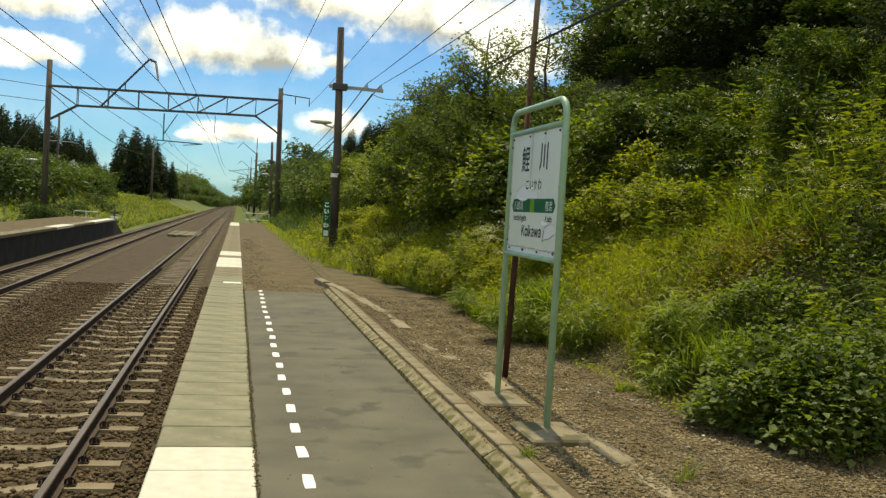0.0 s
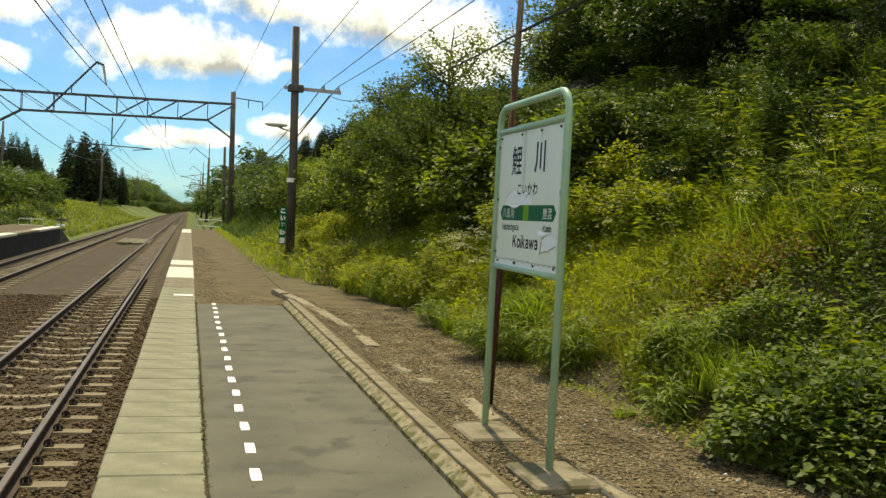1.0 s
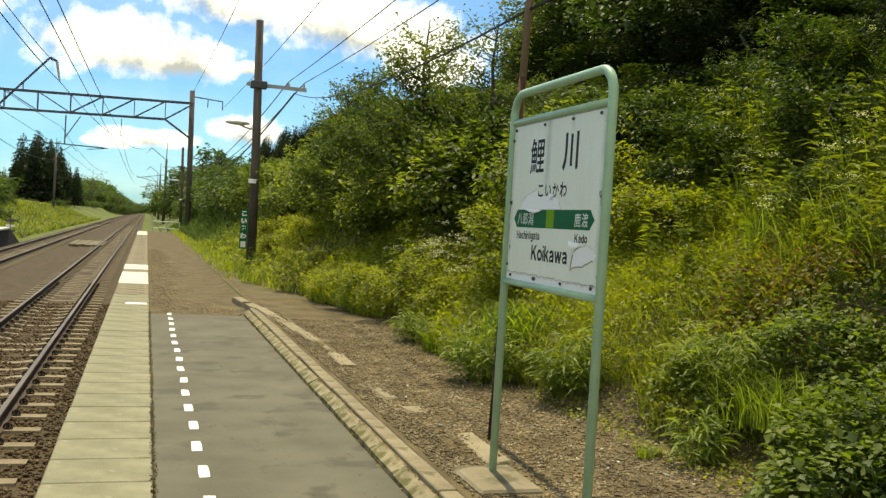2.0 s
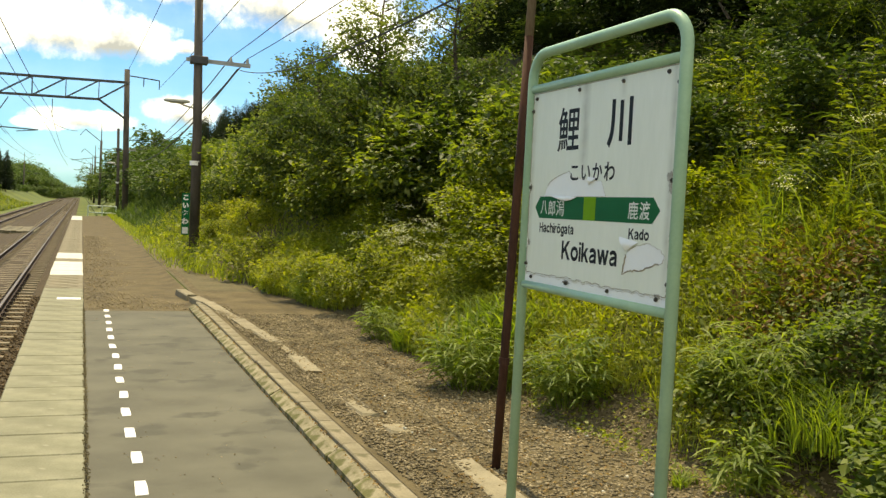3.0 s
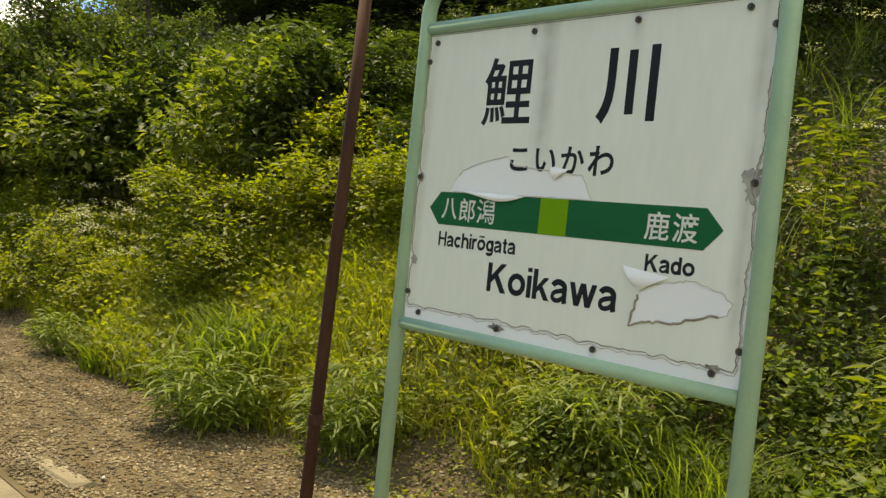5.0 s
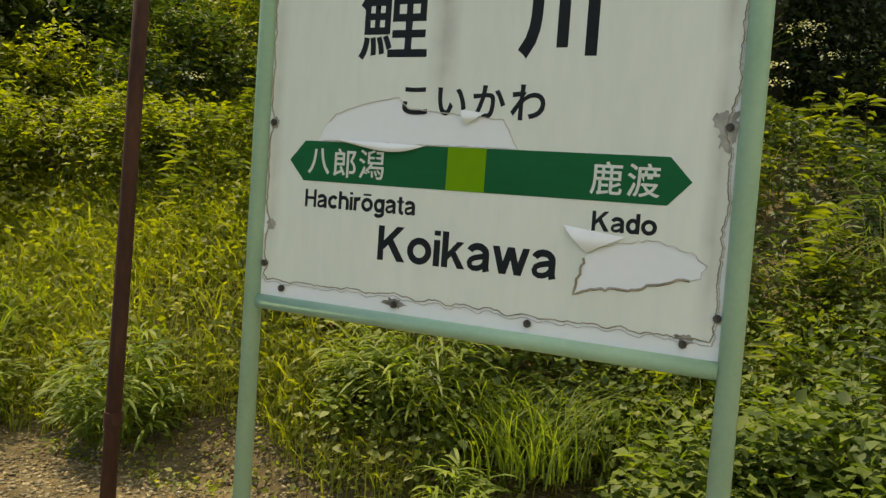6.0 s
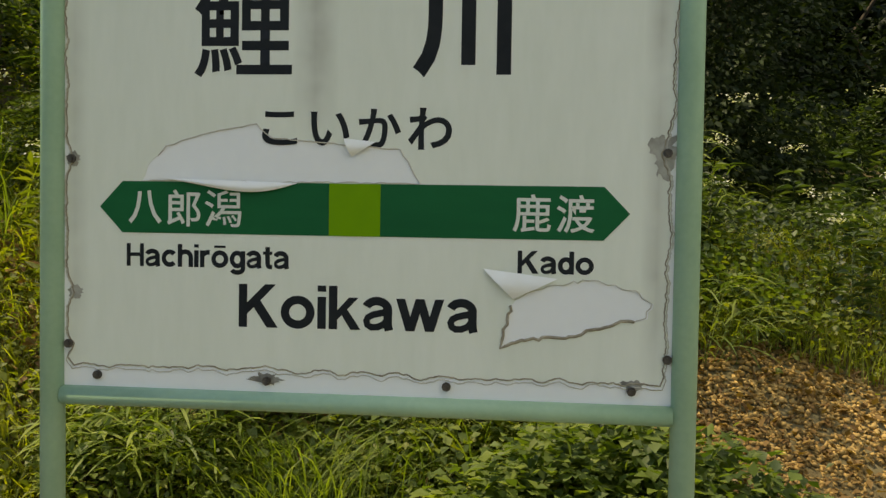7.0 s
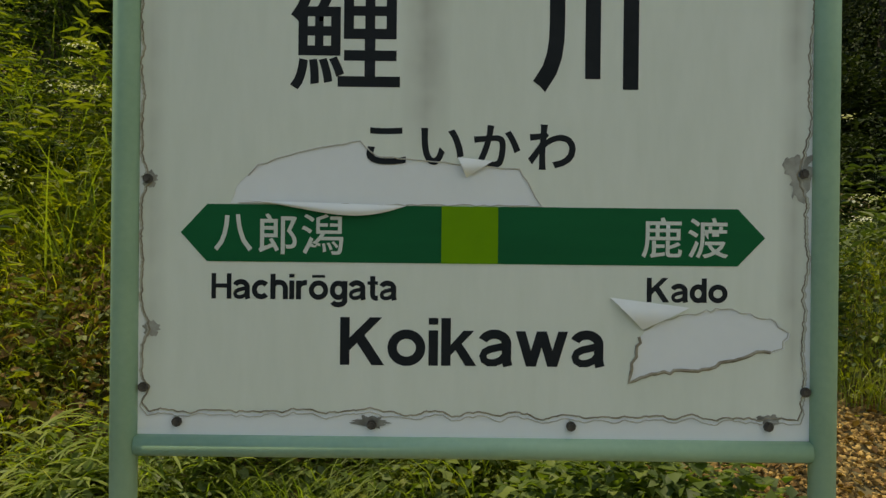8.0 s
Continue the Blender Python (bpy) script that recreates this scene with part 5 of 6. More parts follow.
# undergrowth in the wood behind; near-black leaves carry the wood's shade
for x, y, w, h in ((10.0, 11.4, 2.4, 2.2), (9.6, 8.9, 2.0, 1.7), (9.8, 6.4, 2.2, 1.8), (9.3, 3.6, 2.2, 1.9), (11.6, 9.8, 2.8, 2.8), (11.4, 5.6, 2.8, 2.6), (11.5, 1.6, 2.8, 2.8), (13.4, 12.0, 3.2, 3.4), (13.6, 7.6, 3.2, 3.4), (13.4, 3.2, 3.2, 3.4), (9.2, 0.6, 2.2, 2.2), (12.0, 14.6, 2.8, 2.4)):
    shrub(x, y, w, h, k, "undergrowth in the hillside wood with shade in its dark leaf colour", CROWN_DARK, "undergrowth", "wood undergrowth")
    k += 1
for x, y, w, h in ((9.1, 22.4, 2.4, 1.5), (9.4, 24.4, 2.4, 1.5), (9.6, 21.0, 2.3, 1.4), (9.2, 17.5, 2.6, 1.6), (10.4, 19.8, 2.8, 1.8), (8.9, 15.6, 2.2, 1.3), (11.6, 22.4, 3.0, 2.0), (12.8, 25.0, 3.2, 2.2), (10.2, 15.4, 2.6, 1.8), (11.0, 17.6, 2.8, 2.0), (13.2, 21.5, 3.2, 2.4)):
    shrub(x, y, w, h, k, "undergrowth in the hillside wood with shade in its dark leaf colour", CROWN_DARK, "undergrowth", "wood undergrowth")
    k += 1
# low mounds of weeds where the shrubs meet the gravel
for x, y, w, h in ((4.7, 13.9, 1.4, 1.0), (4.2, 15.6, 1.1, 0.85), (3.95, 16.6, 1.0, 0.75), (4.5, 13.3, 1.0, 0.7), (5.3, 13.0, 1.3, 1.0), (4.9, 14.3, 1.2, 0.9), (4.2, 14.9, 0.9, 0.6), (5.9, 13.9, 1.3, 1.1), (4.4, 16.2, 1.1, 0.9), (3.9, 17.6, 1.0, 0.8), (5.6, 12.0, 1.1, 0.8), (6.4, 12.6, 1.3, 1.0),
                   (3.6, 19.2, 0.9, 0.7), (4.6, 17.6, 1.3, 1.2), (3.5, 21.5, 1.0, 0.8), (3.7, 24.0, 1.1, 0.9), (6.9, 11.4, 1.2, 0.9), (7.6, 12.6, 1.3, 1.1), (6.2, 10.6, 0.8, 0.5), (3.4, 26.5, 1.0, 0.7), (3.6, 30, 1.3, 1.0)):
    shrub(x, y, w, h, k, "low bright mound of leafy weeds", CROWN_LOW if x < 5.95 else CROWN_THICK, "weed_mound", "weed mounds")
    k += 1


# ---- the taller young tree with feathery twigs ----
def young_tree(x, y, height, seed, label, spread=1.0, leaves=13000, leaf=0.08):
    rng = random.Random(seed)
    nr = np.random.default_rng(seed)
    z0 = float(ground_z(x, y))
    t = thing("young_tree", label, "tree", group="young trees", at=(x, y, z0))
    fm = Form()
    fm.tube([(0, 0, -0.1), (0.05, 0.02, height * 0.4), (-0.05, 0.05, height * 0.75), (0.0, 0.0, height * 0.97)], 0.06, 8, 0.01)
    tips = []
    for k in range(64):
        h = height * (0.10 + 0.82 * rng.uniform(0, 1) ** 1.3)
        a = rng.uniform(0, 6.28)
        l = spread * (0.38 + 1.25 * (1 - h / height)) * rng.uniform(0.6, 1.15) * height / 4.5
        e = (l * math.cos(a), l * math.sin(a), h + l * rng.uniform(0.35, 0.8))
        m = (e[0] * 0.5, e[1] * 0.5, h + l * 0.18)
        fm.tube([(0, 0, h), m, e], 0.014, 5, 0.004)
        tips += [((0, 0, h), m, e)]
    part("trunk", fm, BARK, t)
    wt_ = np.array([math.hypot(e[0], e[1]) for _, _, e in tips]) ** 2.2
    i = nr.choice(len(tips), leaves, p=wt_ / wt_.sum())
    s = nr.uniform(0.25, 1.05, leaves)[:, None]
    T = np.array(tips)[i]
    p = T[:, 0] * (1 - s) ** 2 + 2 * T[:, 1] * s * (1 - s) + T[:, 2] * s ** 2 + nr.normal(size=(leaves, 3)) * 0.09
    part("crown", big_mesh("crown", *leaf_arrays(nr, p, leaf, 0.5, 0.5, None, 0.2), BUSH), BUSH, t)
    return t


young_tree(5.10, 19.8, 4.0, 1, "slender young tree with airy leafy branches", 1.25, 24000, 0.072)
young_tree(5.9, 18.4, 3.2, 7, "bushy young tree with airy leafy branches", 1.3, 17000, 0.07)
young_tree(4.75, 22.6, 3.4, 2, "slender young tree with airy leafy branches", 1.2, 17000, 0.075)
young_tree(4.9, 25.6, 3.4, 4, "slender young tree with airy leafy branches")

# ---- cedars ----
def cedar_mesh(seed, n=700, small=0.034, grow=0.060):
    rng = np.random.default_rng(seed)
    h = 1 - 0.90 * np.sqrt(rng.uniform(0.0004, 1, n))
    a = rng.uniform(0, 2 * math.pi, n)
    lobes = 1 + 0.25 * np.sin(3 * a + 9 * h + seed) + 0.22 * np.sin(7 * a - 31 * h)
    r = 0.20 * (1 - h) ** 0.85 * lobes * rng.uniform(0.35, 1.1, n) + 0.002
    p = np.stack([r * np.cos(a), r * np.sin(a), h], 1)
    out = np.stack([np.cos(a), np.sin(a), np.full(n, -0.25)], 1) * 1.4
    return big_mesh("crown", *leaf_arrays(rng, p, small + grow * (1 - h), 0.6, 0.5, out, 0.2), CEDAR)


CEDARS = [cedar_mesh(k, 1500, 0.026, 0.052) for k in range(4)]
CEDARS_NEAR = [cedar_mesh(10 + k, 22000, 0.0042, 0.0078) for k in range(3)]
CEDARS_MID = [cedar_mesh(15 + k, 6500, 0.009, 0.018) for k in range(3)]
cedar_trunk = Form().tube([(0, 0, -0.02), (0, 0, 0.5), (0, 0, 0.97)], 0.016, 7, 0.002).mesh("trunk", BARK)


def cedar(x, y, h, k, label, group, wide=1.0):
    t = thing("cedar_tree", label, "tree", group=group, at=pose(x, y, float(ground_z(x, y)) - 0.2, random.uniform(-2, 2), random.uniform(-2, 2), random.uniform(0, 360)))
    t.scale = (h * wide, h * wide, h)
    part("crown", CEDARS_NEAR[k % 3] if (-1 < y < 13 and 0 < x < 11.6) or (13 <= y < 36 and 0 < x < 6.6 + 0.36 * (y - 1.7)) else CEDARS_MID[k % 3] if 10 < y < 47 and 0 < x < 6.2 + 0.36 * (y - 1.7) else CEDARS_MID[k % 3] if 45 < y < 112 and x > 5 and x < 0.26 * y else CEDARS[k % 4], None, t)
    part("trunk", cedar_trunk, None, t)


random.seed(9)
k = 0
for i in range(40):
    for j in range(5):
        y = -14 + 2.5 * i + random.uniform(-0.8, 0.8)
        front = max(8.9 + 2.0 * min(max((y - 10.5) / 5, 0), 1), 2.6 + 0.36 * (y - 1.7) + 0.12 * max(y - 44, 0))
        x = front + 2.6 * j + random.uniform(-0.9, 0.9)
        if (j > 2 and (i + j) % 2) or y > 78:
            continue
        h = random.uniform(8.5, 12.0) + 0.12 * j
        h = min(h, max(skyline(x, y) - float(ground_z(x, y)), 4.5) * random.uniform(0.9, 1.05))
        cedar(x, y, h, k, "tall dark cedar in the shaded hillside wood", "hillside cedars", 1.0)
        k += 1
for _ in range(34):
    x, y = random.uniform(15, 34), random.uniform(100, 150)
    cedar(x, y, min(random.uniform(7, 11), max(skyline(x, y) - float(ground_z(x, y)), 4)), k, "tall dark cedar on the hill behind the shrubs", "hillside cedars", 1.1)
    k += 1
# dark cedars on the rise behind the shrubs, above the lamp pole
for _ in range(30):
    y = random.uniform(62, 96)
    x = 0.4 + random.uniform(0.107, 0.20) * (y - 1.7)
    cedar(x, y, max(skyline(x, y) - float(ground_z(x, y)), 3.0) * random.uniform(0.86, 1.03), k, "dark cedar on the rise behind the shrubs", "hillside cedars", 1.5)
    k += 1
# tree outline across the tracks as headings and rises seen from the camera start
FAR_HEAD = (-0.32, -0.234, -0.19, -0.155, -0.142, -0.130, -0.1257, -0.119, -0.0916, -0.075, -0.0648, -0.0534, -0.0122)
FAR_RISE = (0.085, 0.079, 0.071, 0.062, 0.043, 0.030, 0.034, 0.069, 0.069, 0.045, 0.034, 0.030, 0.006)


def far_top(x, y):
    """The height of the tree tops across the tracks, fitted to the camera's view."""
    d = math.hypot(x - 0.4, y - 1.7)
    return 1.5 + d * float(np.interp((x - 0.4) / (y - 1.7), FAR_HEAD, FAR_RISE))


for a0, a1, y0, y1, n in ((-0.30, -0.138, 165, 205, 90), (-0.124, -0.066, 205, 240, 44), (-0.25, -0.13, 215, 300, 24)):
    for _ in range(n):
        y = random.uniform(y0, y1)
        x = 0.4 + random.uniform(a0, a1) * (y - 1.7)
        cedar(x, y, max(far_top(x, y) - float(ground_z(x, y)), 5.0) * random.uniform(0.70, 1.08), k, "tall dark cedar across the tracks", "far cedars", random.uniform(0.7, 0.95))
        k += 1
for _ in range(70):
    y = random.uniform(330, 480)
    x = 0.4 + random.uniform(-0.066, -0.014) * (y - 1.7)
    h = max(far_top(x, y) - float(ground_z(x, y)), 3.0) * random.uniform(0.6, 1.0)
    shrub(x, y, h * random.uniform(0.9, 1.3), h, random.randrange(5), "leafy tree on the far wooded hill", CROWN_FIELD, "hill_tree", "far hill trees")
random.seed(12)
for x0, x1, y0, y1, n, h0, h1 in ((-36, -14.5, 76, 125, 84, 3.0, 5.6), (-46, -24, 120, 165, 26, 4, 7), (-26, -13, 170, 300, 26, 2.5, 5.5), (-24, -10.5, 300, 430, 20, 4, 8), (-14.5, -11.2, 66, 100, 12, 0.8, 1.8), (4, 12, 110, 330, 44, 3, 6.5), (-6, 9, 425, 470, 10, 4, 7)):
    for _ in range(n):
        h = random.uniform(h0, h1)
        bx_, by_ = random.uniform(x0, x1), random.uniform(y0, y1)
        if bx_ < -8:
            low = 1.5 + by_ * float(np.interp((bx_ - 0.4) / (by_ - 1.7), (-0.32, -0.20, -0.145, -0.125, -0.03), (0.046, 0.040, 0.028, 0.004, 0.006))) - float(ground_z(bx_, by_))
            h = min(h, max(low, 0.9))
        shrub(bx_, by_, h * random.uniform(1.0, 1.4), h, random.randrange(5), "rounded green bush in the fields by the railway", CROWN_FIELD, "bush", "field bushes")

# ---- herb layer on the slope ----
rng = np.random.default_rng(8)


def slope_points(n, x0, x1, y0, y1, hmax, power=1.0):
    x, y = rng.uniform(x0, x1, n), rng.uniform(y0, y1, n)
    p = np.stack([x, y, ground_z(x, y) + hmax * rng.uniform(0, 1, n) ** power], 1)
    return p


def patchy(p, scale, share, seed):
    """Keeps points in uneven patches."""
    v = np.array([noise.noise((a * scale, b * scale, seed)) for a, b, _ in p])
    return p[v + rng.normal(size=len(p)) * 0.12 > np.quantile(v, 1 - share)]


def edge_keep(p, y_far=20.5):
    """Keeps points behind the wavering foot of the slope."""
    y = p[:, 1]
    foot = foot_x(y) - 0.03 + 0.13 * np.sin(y * 1.3) + 0.10 * np.sin(y * 3.1 + 1) + 0.27 * smooth01((10.6 - y) / 0.8) * smooth01((y - 7.9) / 0.6) - 0.35 * smooth01((y - 16.5) / 4)
    return p[p[:, 0] > foot]


def stuff(name, arrays, mat, label, category):
    return tagged(new(name, big_mesh(name, *arrays, mat)), label, category, kind="stuff")


p = edge_keep(slope_points(130000, 3.4, 9.5, 3.0, 15.5, 0.30, 0.7))
bare = ((p[:, 0] - 5.02) / 0.52) ** 2 + ((p[:, 1] - 6.30) / 1.0) ** 2 < 1 + 0.3 * rng.normal(size=len(p))
p = p[~bare]
pick = np.where(p[:, 0] > 5.6 + 1.7 * smooth01((p[:, 1] - 8.2) / 3) + 0.4 * np.sin(p[:, 1] * 1.1), 2, np.where(p[:, 1] < 9.6 + 0.8 * np.sin(p[:, 0] * 1.7), 1, 0))
for k, (mat, word) in enumerate(((HERB, "yellow-green"), (WEED, "green"), (THICKET, "dark green"))):
    stuff("ground_cover", leaf_arrays(rng, p[pick == k], 0.046, 0.66, 0.72, None, 0.1), mat, "low mixed " + word + " weeds and creepers covering the slope", "weeds")
p = edge_keep(slope_points(14000, 3.4, 9.5, -10, 3.0, 0.35, 0.7))
stuff("ground_cover", leaf_arrays(rng, p, 0.11, 0.66, 0.7, None, 0.1), BUSH, "low mixed green weeds covering the slope", "weeds")
p = edge_keep(slope_points(26000, 2.3, 8.0, 15.0, 40, 0.45, 0.8))
stuff("ground_cover", leaf_arrays(rng, p, 0.085, 0.6, 0.55, None, 0.1), HERB, "low bright weeds along the foot of the slope", "weeds")
p = patchy(edge_keep(slope_points(60000, 3.5, 6.2, 3.2, 9.0, 0.34, 0.7)), 0.9, 0.5, 4.0)
p = p[((p[:, 0] - 5.02) / 0.52) ** 2 + ((p[:, 1] - 6.30) / 1.0) ** 2 > 1]
stuff("bramble_cover", leaf_arrays(rng, p, 0.046, 0.8, 0.7, None, 0.15), BRAMBLE, "trailing dark green bramble leaves on the lower slope", "weeds")
p = patchy(slope_points(5000, 4.4, 5.6, 8.6, 10.6, 0.26, 0.6), 0.9, 0.30, 9.0)
stuff("dry_leaves", leaf_arrays(rng, p, 0.055, 0.7, 0.6, None, 0.1), DRY, "brown withered leaves among the weeds", "leaves")
# grasses
p = edge_keep(slope_points(13000, 3.9, 6.4, 9.6, 14, 0.12))
stuff("slope_grass", blade_arrays(rng, p, 0.36, 0.009, 1.2), HERB, "bright yellow-green grass behind the sign", "grass")
p = patchy(edge_keep(slope_points(76000, 3.5, 6.6, 3.2, 17, 0.05)), 0.75, 0.5, 2.0)
p = p[((p[:, 0] - 5.02) / 0.52) ** 2 + ((p[:, 1] - 6.30) / 1.0) ** 2 > 1]
stuff("slope_grass", blade_arrays(rng, p, 0.30, 0.006, 1.1), GRASS, "yellow-green long grass on the lower slope", "grass")
p = edge_keep(slope_points(9000, 2.2, 5.0, 16, 45, 0.05))
stuff("verge_grass", blade_arrays(rng, p, 0.34, 0.02, 0.6, 3), GRASS, "bright grass along the platform verge", "grass")
p = edge_keep(slope_points(17000, 3.2, 5.0, 12.0, 21, 0.10))
stuff("verge_grass", blade_arrays(rng, p, 0.40, 0.012, 0.9), GRASS, "bright long grass where the slope meets the gravel", "grass")
p = edge_keep(slope_points(14000, 3.2, 5.0, 12.0, 21, 0.45, 0.8))
stuff("ground_cover", leaf_arrays(rng, p, 0.062, 0.6, 0.6, None, 0.1), HERB, "bright leafy weeds where the slope meets the gravel", "weeds")
x, y = rng.uniform(2.1, 3.2, 3500), rng.uniform(24, 72, 3500)
p = np.stack([x, y, np.full(3500, 0.03)], 1)
stuff("verge_grass", blade_arrays(rng, p, 0.28, 0.03, 0.6, 3), GRASS, "bright grass along the platform verge", "grass")


x, y = rng.uniform(2.6, 6.5, 9000), rng.uniform(34, 110, 9000)
p = np.stack([x, y, ground_z(x, y)], 1)
stuff("bank_grass", blade_arrays(rng, p, 0.6, 0.07, 0.7, 3), FIELD, "rough green grass on the bank beyond the platform", "grass")
x, y = rng.uniform(-30, -7.6, 15000), rng.uniform(64, 190, 15000)
p = np.stack([x, y, ground_z(x, y)], 1)
stuff("meadow_grass", blade_arrays(rng, p, 0.55, 0.16, 0.7, 3), WEED, "rough green grass on the bank across the tracks", "grass")


# ---- tall weeds: feathery stalks ----
def stalk_arrays(rng, x, y, h, leaves, size, aspect=0.22):
    z0 = float(ground_z(x, y))
    lean = rng.normal(size=2) * 0.10 * h
    t = rng.uniform(0.12, 1.0, leaves)
    p = np.stack([x + lean[0] * t ** 2, y + lean[1] * t ** 2, z0 + h * t], 1)
    a = rng.uniform(0, 6.28, leaves)
    out = np.stack([np.cos(a), np.sin(a), np.full(leaves, 0.25)], 1) * 3
    v, tr = leaf_arrays(rng, p, size, aspect, 0.75, out, 0.25)
    b = np.array([[x, y, z0]])
    w = 0.005
    sv = np.array([[x - w, y, z0], [x + w, y, z0], [x + lean[0], y + lean[1], z0 + h], [x, y + w, z0]])
    return merge([(v, tr), (sv, np.array([[0, 1, 2], [1, 3, 2], [3, 0, 2]]))])


sets, sets_low = [], []
for _ in range(620):
    x, y = rng.uniform(4.7, 9.0), rng.uniform(2.5, 16)
    if noise.noise((x * 0.6, y * 0.6, 7)) < -0.12 or (x < 5.6 and rng.uniform() < 0.6) or ((x - 5.02) / 0.7) ** 2 + ((y - 6.30) / 1.1) ** 2 < 1:
        continue
    (sets_low if y < 7.5 or x > 7.4 else sets).append(stalk_arrays(rng, x, y, rng.uniform(0.45, 1.05) * (0.75 if y < 8 else 1.0), 46, 0.11))
stuff("tall_weeds", merge(sets_low), THICKET, "tall feathery green weeds on the slope", "weeds")
stuff("tall_weeds", merge(sets), WEED, "tall feathery yellow-green weeds on the slope", "weeds")
sets = []
for _ in range(60):
    x, y = rng.uniform(5.4, 8.6), rng.uniform(8.5, 15)
    sets.append(blade_arrays(rng, np.array([[x, y, float(ground_z(x, y))]]) + rng.normal(size=(26, 3)) * np.array([0.05, 0.05, 0]), 0.85, 0.011, 0.7))
stuff("reed_grass", merge(sets), BLADE, "tall arching reed grass tufts on the slope", "grass")
# white umbels
sets = []
for _ in range(190):
    x, y = rng.uniform(5.3, 8.6), rng.uniform(5.5, 17)
    if rng.uniform() < 0.42:
        x, y = rng.uniform(4.0, 4.9), rng.uniform(14.5, 18)
    z = float(ground_z(x, y)) + rng.uniform(0.55, 1.0)
    q = np.array([[x, y, z]]) + rng.normal(size=(40, 3)) * np.array([0.055, 0.055, 0.014])
    sets.append(leaf_arrays(rng, q, 0.018, 0.9, 0.9))
stuff("wild_flowers", merge(sets), FLOWER, "small flat white flower heads among the weeds", "flowers")


# ---- single plants at the gravel's edge ----
def lance_arrays(rng, p, d, length, width, droop=0.55, steps=4):
    """Arching lance leaves from points p along directions d."""
    n = len(p)
    L = length * rng.uniform(0.6, 1.25, n)
    s = norm(np.cross(d, np.array([0, 0, 1.0])) + rng.normal(size=(n, 3)) * 0.25)
    rows = []
    for i in range(steps + 1):
        t = i / steps
        c = p + d * (L * t)[:, None] - np.array([0, 0, 1]) * (droop * L * t * t)[:, None]
        w = width * (0.45 + 2.2 * t * (1 - t)) if i < steps else 0
        rows += [c - s * w / 2, c + s * w / 2] if i < steps else [c]
    v = np.stack(rows, 1)
    m = v.shape[1]
    tri = [t for q in range(0, 2 * steps - 2, 2) for t in ((q, q + 1, q + 3), (q, q + 3, q + 2))] + [(2 * steps - 2, 2 * steps - 1, 2 * steps)]
    return v.reshape(-1, 3), (np.arange(n)[:, None, None] * m + np.array(tri)[None]).reshape(-1, 3)


def leafy_clump(x, y, r, h, stalks, seed, label, leaf=0.20, width=0.017, mat=BLADE):
    """A rounded clump of leaning stalks with long drooping leaves."""
    g = np.random.default_rng(seed)
    t = thing("grass_clump", label, "grass", "grass clumps", at=(x, y, float(ground_z(x, y)) + 0.015))
    for k in range(4):
        sets_ = []
        for _ in range(stalks // 4):
            a, u = g.uniform(0, 2 * math.pi), math.sqrt(g.uniform(0, 1))
            foot = np.array([0.45 * r * u * math.cos(a), 0.45 * r * u * math.sin(a), 0.0])
            tip = np.array([r * u * math.cos(a), r * u * math.sin(a), h * (1.0 - 0.45 * u * u) * g.uniform(0.75, 1.1)])
            m = 9
            q = g.uniform(0.22, 1.0, m)[:, None]
            p = foot + (tip - foot) * q * np.array([1, 1, 1]) + g.normal(size=(m, 3)) * 0.006
            b = a + g.normal(size=m) * 1.1
            d = norm(np.stack([np.cos(b), np.sin(b), g.uniform(0.25, 1.0, m)], 1))
            sets_.append(lance_arrays(g, p, d, leaf, width))
            w = 0.004
            sets_.append((np.stack([foot + (-w, 0, 0), foot + (w, 0, 0), foot + (0, w, 0), tip]), np.array([[0, 1, 3], [1, 2, 3], [2, 0, 3]])))
        part("tuft", big_mesh("tuft", *merge(sets_), mat), mat, t)
    return t


def grass_clump(x, y, r, h, n, width, seed, label):
    """A clump of several tufts of arching blades."""
    g = np.random.default_rng(seed)
    t = thing("grass_clump", label, "grass", "grass clumps", at=(x, y, float(ground_z(x, y)) + 0.015))
    tufts = max(2, int(n / 90))
    for k in range(tufts):
        c = g.normal(size=2) * r * 0.40
        m = max(12, n // tufts)
        q = np.stack([c[0] + g.normal(size=m) * r * 0.2, c[1] + g.normal(size=m) * r * 0.2, np.zeros(m)], 1)
        part("tuft", big_mesh("tuft", *blade_arrays(g, q, h * g.uniform(0.85, 1.2), width, 0.85, 6, 1.3), BLADE), BLADE, t)
    return t


leafy_clump(3.50, 11.68, 0.43, 0.58, 96, 1, "rounded clump of arching green grass on gravel")
leafy_clump(3.84, 10.62, 0.34, 0.60, 76, 2, "rounded clump of drooping green grass at the gravel edge")
leafy_clump(4.35, 9.25, 0.42, 0.52, 72, 11, "bright clump of drooping grass at the slope foot", 0.22, 0.013)
leafy_clump(3.62, 14.35, 0.34, 0.42, 56, 12, "low leafy clump where weeds meet the gravel", 0.15)
leafy_clump(3.72, 17.9, 0.5, 0.55, 64, 13, "dark leafy clump beside the path", 0.17)
leafy_clump(3.82, 8.72, 0.17, 0.36, 24, 3, "small tuft of green grass on gravel", 0.19, 0.016)
for j, (x, y, h) in enumerate(((5.45, 6.9, 0.62), (5.9, 7.3, 0.75), (5.6, 8.1, 0.65), (6.3, 6.8, 0.8), (6.2, 8.6, 0.75), (5.9, 9.6, 0.7), (6.4, 10.4, 0.8))):
    leafy_clump(x, y, 0.40, h * 0.85, 22, 30 + j, "tall arching grass among the weeds", 0.30, 0.011, BRAMBLE)
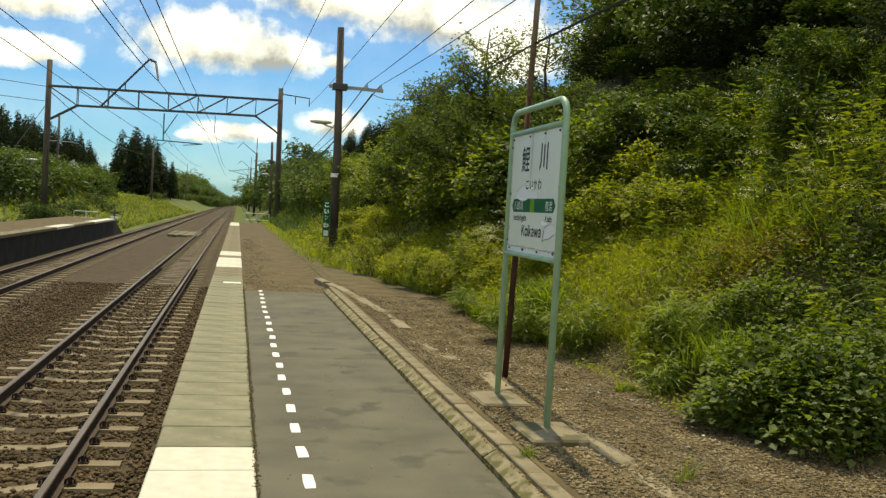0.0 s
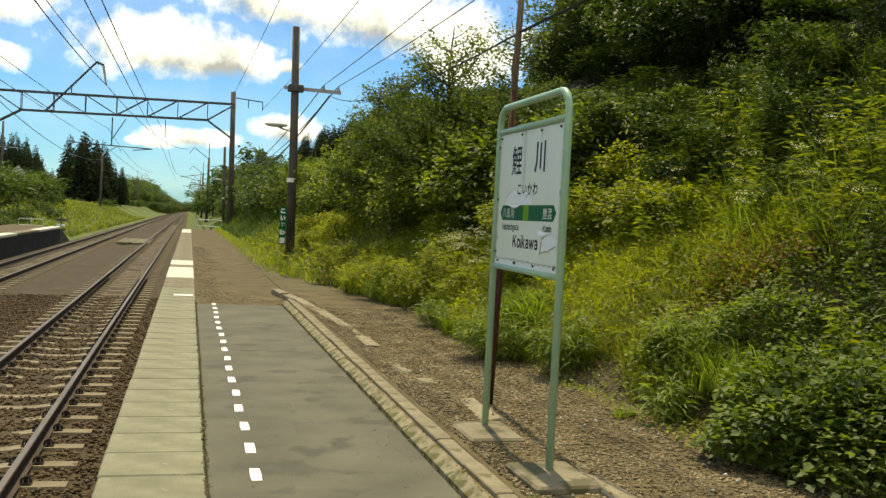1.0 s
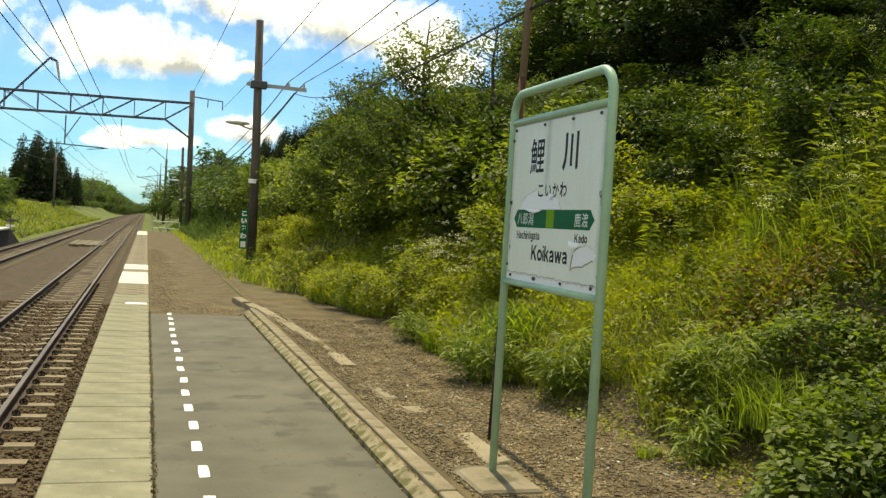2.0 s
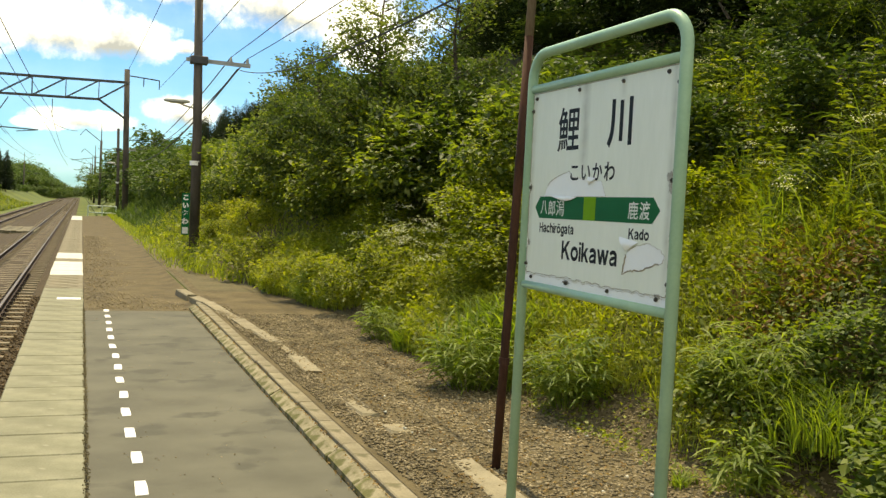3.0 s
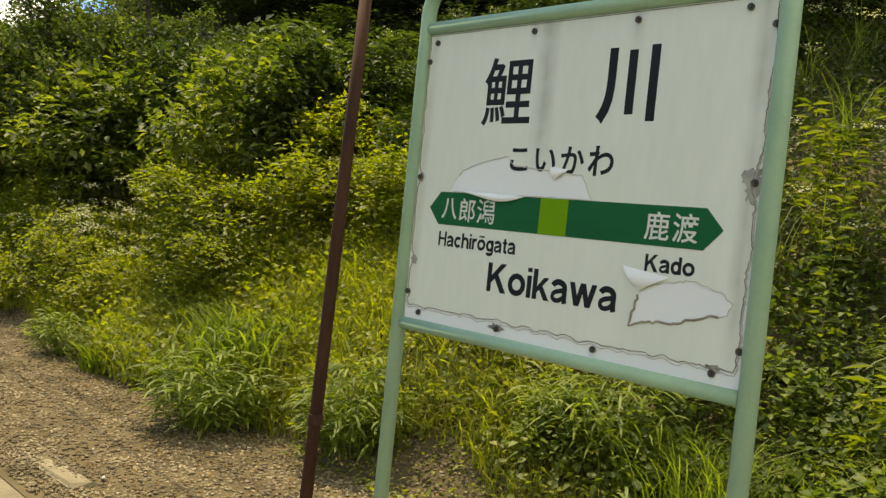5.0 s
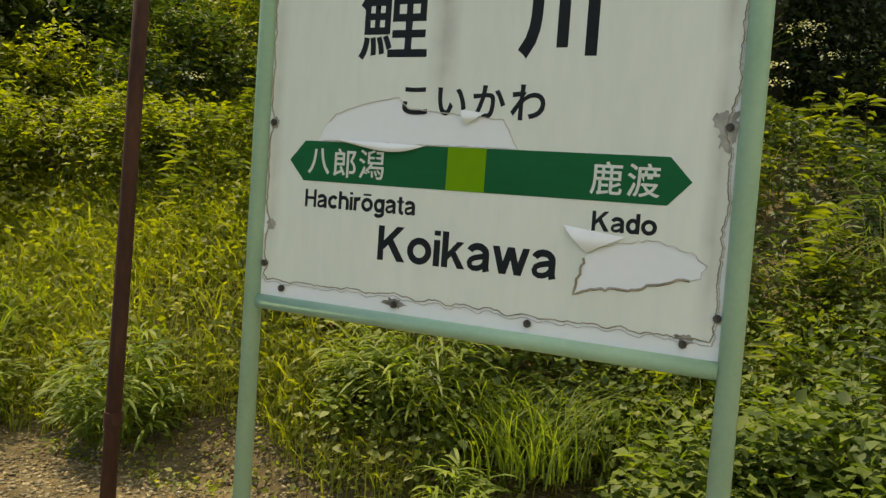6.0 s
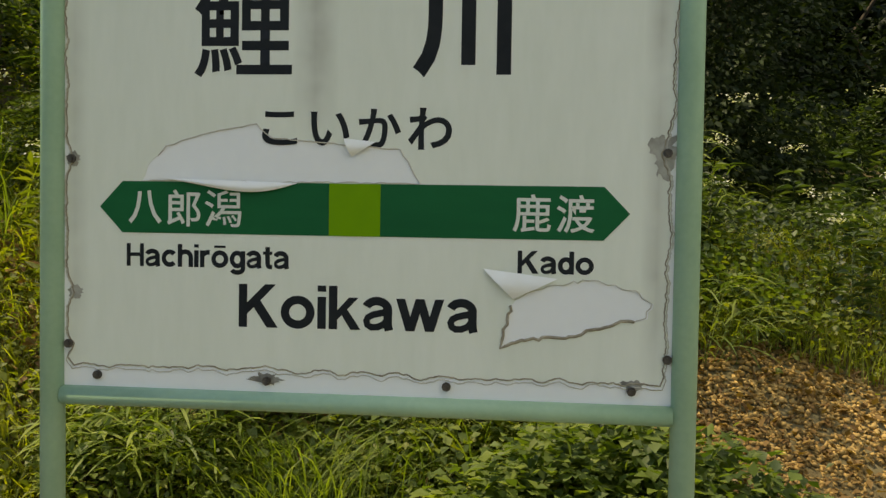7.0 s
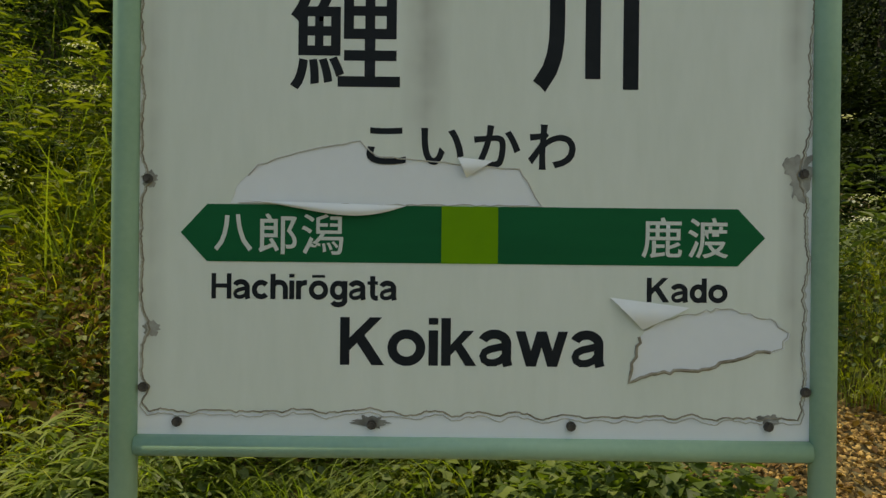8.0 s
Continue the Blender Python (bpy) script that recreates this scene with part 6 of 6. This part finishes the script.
grass_clump(4.5, 8.6, 0.55, 0.46, 1000, 0.008, 4, "tuft of long fine grass at the slope foot")
grass_clump(3.62, 9.0, 0.16, 0.10, 120, 0.008, 5, "low yellow-green tuft on gravel")
grass_clump(2.85, 6.35, 0.06, 0.16, 34, 0.007, 6, "tiny yellow-green grass sprig in gravel")
grass_clump(2.10, 6.9, 0.08, 0.09, 60, 0.006, 7, "dry grass sprig in the kerb joint")
grass_clump(4.25, 12.4, 0.75, 0.42, 800, 0.020, 8, "spreading bright grass at the slope foot")
grass_clump(3.7, 13.6, 0.35, 0.36, 320, 0.022, 9, "low bright grass at the slope foot")
grass_clump(5.35, 16.3, 0.25, 1.0, 120, 0.030, 10, "tuft of pale arching reed leaves among shrubs")


def leafy_bush(x, y, w, h, n, size, seed, label):
    g = np.random.default_rng(seed)
    a, b = g.uniform(0, 2 * math.pi, n), g.uniform(0, 1, n)
    th = np.arccos(b)
    lump = 1 + 0.14 * np.sin(3 * a + seed) + 0.1 * np.sin(5 * a + 4 * th)
    rr_ = lump * g.uniform(0.72, 1.03, n)
    q = np.stack([w[0] * rr_ * np.sin(th) * np.cos(a), w[1] * rr_ * np.sin(th) * np.sin(a), h * rr_ * np.cos(th)], 1)
    out = norm(q) * 0.8
    t = thing("broadleaf_bush", label, "bush", group="broadleaf bushes", at=(x, y, float(ground_z(x, y))))
    part("leaves", big_mesh("leaves", *leaf_arrays(g, q, size, 0.85, 0.85, out * 0.7, 0.2), BRAMBLE), BRAMBLE, t)
    part("trunk", STEMS[seed % 3], None, t).scale = (0.6, 0.6, h * 0.8)
    return t


leafy_bush(4.35, 7.40, (0.84, 0.74), 0.62, 8500, 0.056, 1, "low dark green bush of heart-shaped leaves on gravel")
leafy_bush(4.35, 9.4, (0.40, 0.35), 0.30, 1400, 0.045, 4, "small creeping bush at the slope foot")
leafy_bush(4.9, 8.9, (0.45, 0.45), 0.32, 1700, 0.045, 5, "small creeping bush at the slope foot")

# ---- loose gravel ----
n = 64000
p = np.stack([rng.uniform(2.14, 4.8, n), 4.6 + 12 * rng.uniform(0, 1, n) ** 1.5, np.zeros(n)], 1)
p[:, 2] = ground_z(p[:, 0], p[:, 1]) + 0.025 + rng.uniform(-0.006, 0.004, n)
on_block = ((p[:, 0] > 2.17) & (p[:, 0] < 2.58) & (((p[:, 1] > 7.07) & (p[:, 1] < 7.62)) | ((p[:, 1] > 8.2) & (p[:, 1] < 8.76))))
stuff("loose_gravel", stones(rng, p[~on_block], 0.0165, 0.55), GRAVEL, "small brown and pale stones lying on the gravel", "gravel")
q = np.stack([rng.uniform(4.4, 5.7, 9000), rng.uniform(5.1, 7.5, 9000), np.zeros(9000)], 1)
q = q[((q[:, 0] - 5.02) / 0.64) ** 2 + ((q[:, 1] - 6.30) / 1.18) ** 2 < 1]
q[:, 2] = ground_z(q[:, 0], q[:, 1]) + 0.015
q2 = q[rng.uniform(size=len(q)) < 0.3] + np.array([0, 0, 0.02])
stuff("dry_leaves", leaf_arrays(rng, q2, 0.045, 0.6, 0.85, None, 0.0), DRY, "golden brown dry leaves on the bare patch", "leaves")
stuff("slope_stones", stones(rng, q, 0.021), EARTH_STONE, "stony bare patch on the slope", "stones")
q = np.stack([rng.uniform(0.56, 2.3, 9000), rng.uniform(17.8, 40, 9000), np.full(9000, 0.012)], 1)
stuff("path_gravel", stones(rng, q, 0.012), GRAVEL, "fine brown gravel on the old path", "gravel")

q = np.stack([2.13 + 0.22 * rng.uniform(0, 1, 5000), rng.uniform(4.6, 17.5, 5000), np.zeros(5000)], 1)
q[:, 2] = ground_z(q[:, 0], q[:, 1]) + 0.031
stuff("kerb_gravel", stones(rng, q, 0.014, 0.5), GRAVEL, "brown stones washed against the kerb", "gravel")

# ---- dirt, moss and litter ----
p = slope_points(2600, 3.6, 4.5, 8.0, 11.0, 0.10)
stuff("foot_weeds", leaf_arrays(rng, p, 0.034, 0.7, 0.7, None, 0.1), WEED, "small creeping weeds at the gravel's edge", "weeds")
n = 2600
q = np.stack([EDGE + SLAB_W + 0.004 + rng.normal(size=n) * 0.008, rng.uniform(4, 18, n), np.full(n, 0.002)], 1)
stuff("joint_grit", stones(rng, q, 0.007), SOIL, "dark grit in the joint beside the edge slabs", "grit")
q = np.stack([rng.uniform(0.6, 1.9, 500), rng.uniform(5, 17, 500), np.full(500, 0.003)], 1)
stuff("asphalt_grit", stones(rng, q, 0.005), GRAVEL, "scattered grit on the asphalt", "grit")
q = np.stack([np.where(rng.uniform(size=2600) < 0.6, 1.986, 1.902) + rng.normal(size=2600) * 0.012, rng.uniform(4, 17.8, 2600), np.zeros(2600)], 1)
q[:, 2] = np.where(q[:, 0] > 1.95, 0.083, 0.01)
stuff("kerb_moss", leaf_arrays(rng, q, 0.016, 0.7, 0.8), DRY, "dry moss and debris along the kerb joints", "moss")
q = np.stack([rng.uniform(2.3, 4.2, 2400), rng.uniform(4.8, 14, 2400), np.zeros(2400)], 1)
q[:, 2] = ground_z(q[:, 0], q[:, 1]) + 0.036
stuff("leaf_litter", leaf_arrays(rng, q, 0.028, 0.5, 0.95, None, 0.0), DRY, "dry leaf bits lying on the gravel", "leaves")
q = np.stack([rng.uniform(2.4, 4.2, 22), rng.uniform(5.0, 12, 22), np.zeros(22)], 1)
q[:, 2] = ground_z(q[:, 0], q[:, 1]) + 0.036
stuff("pale_stones", stones(rng, q, 0.018), WHITE_SLAB, "a few whitish stones on the gravel", "stones")
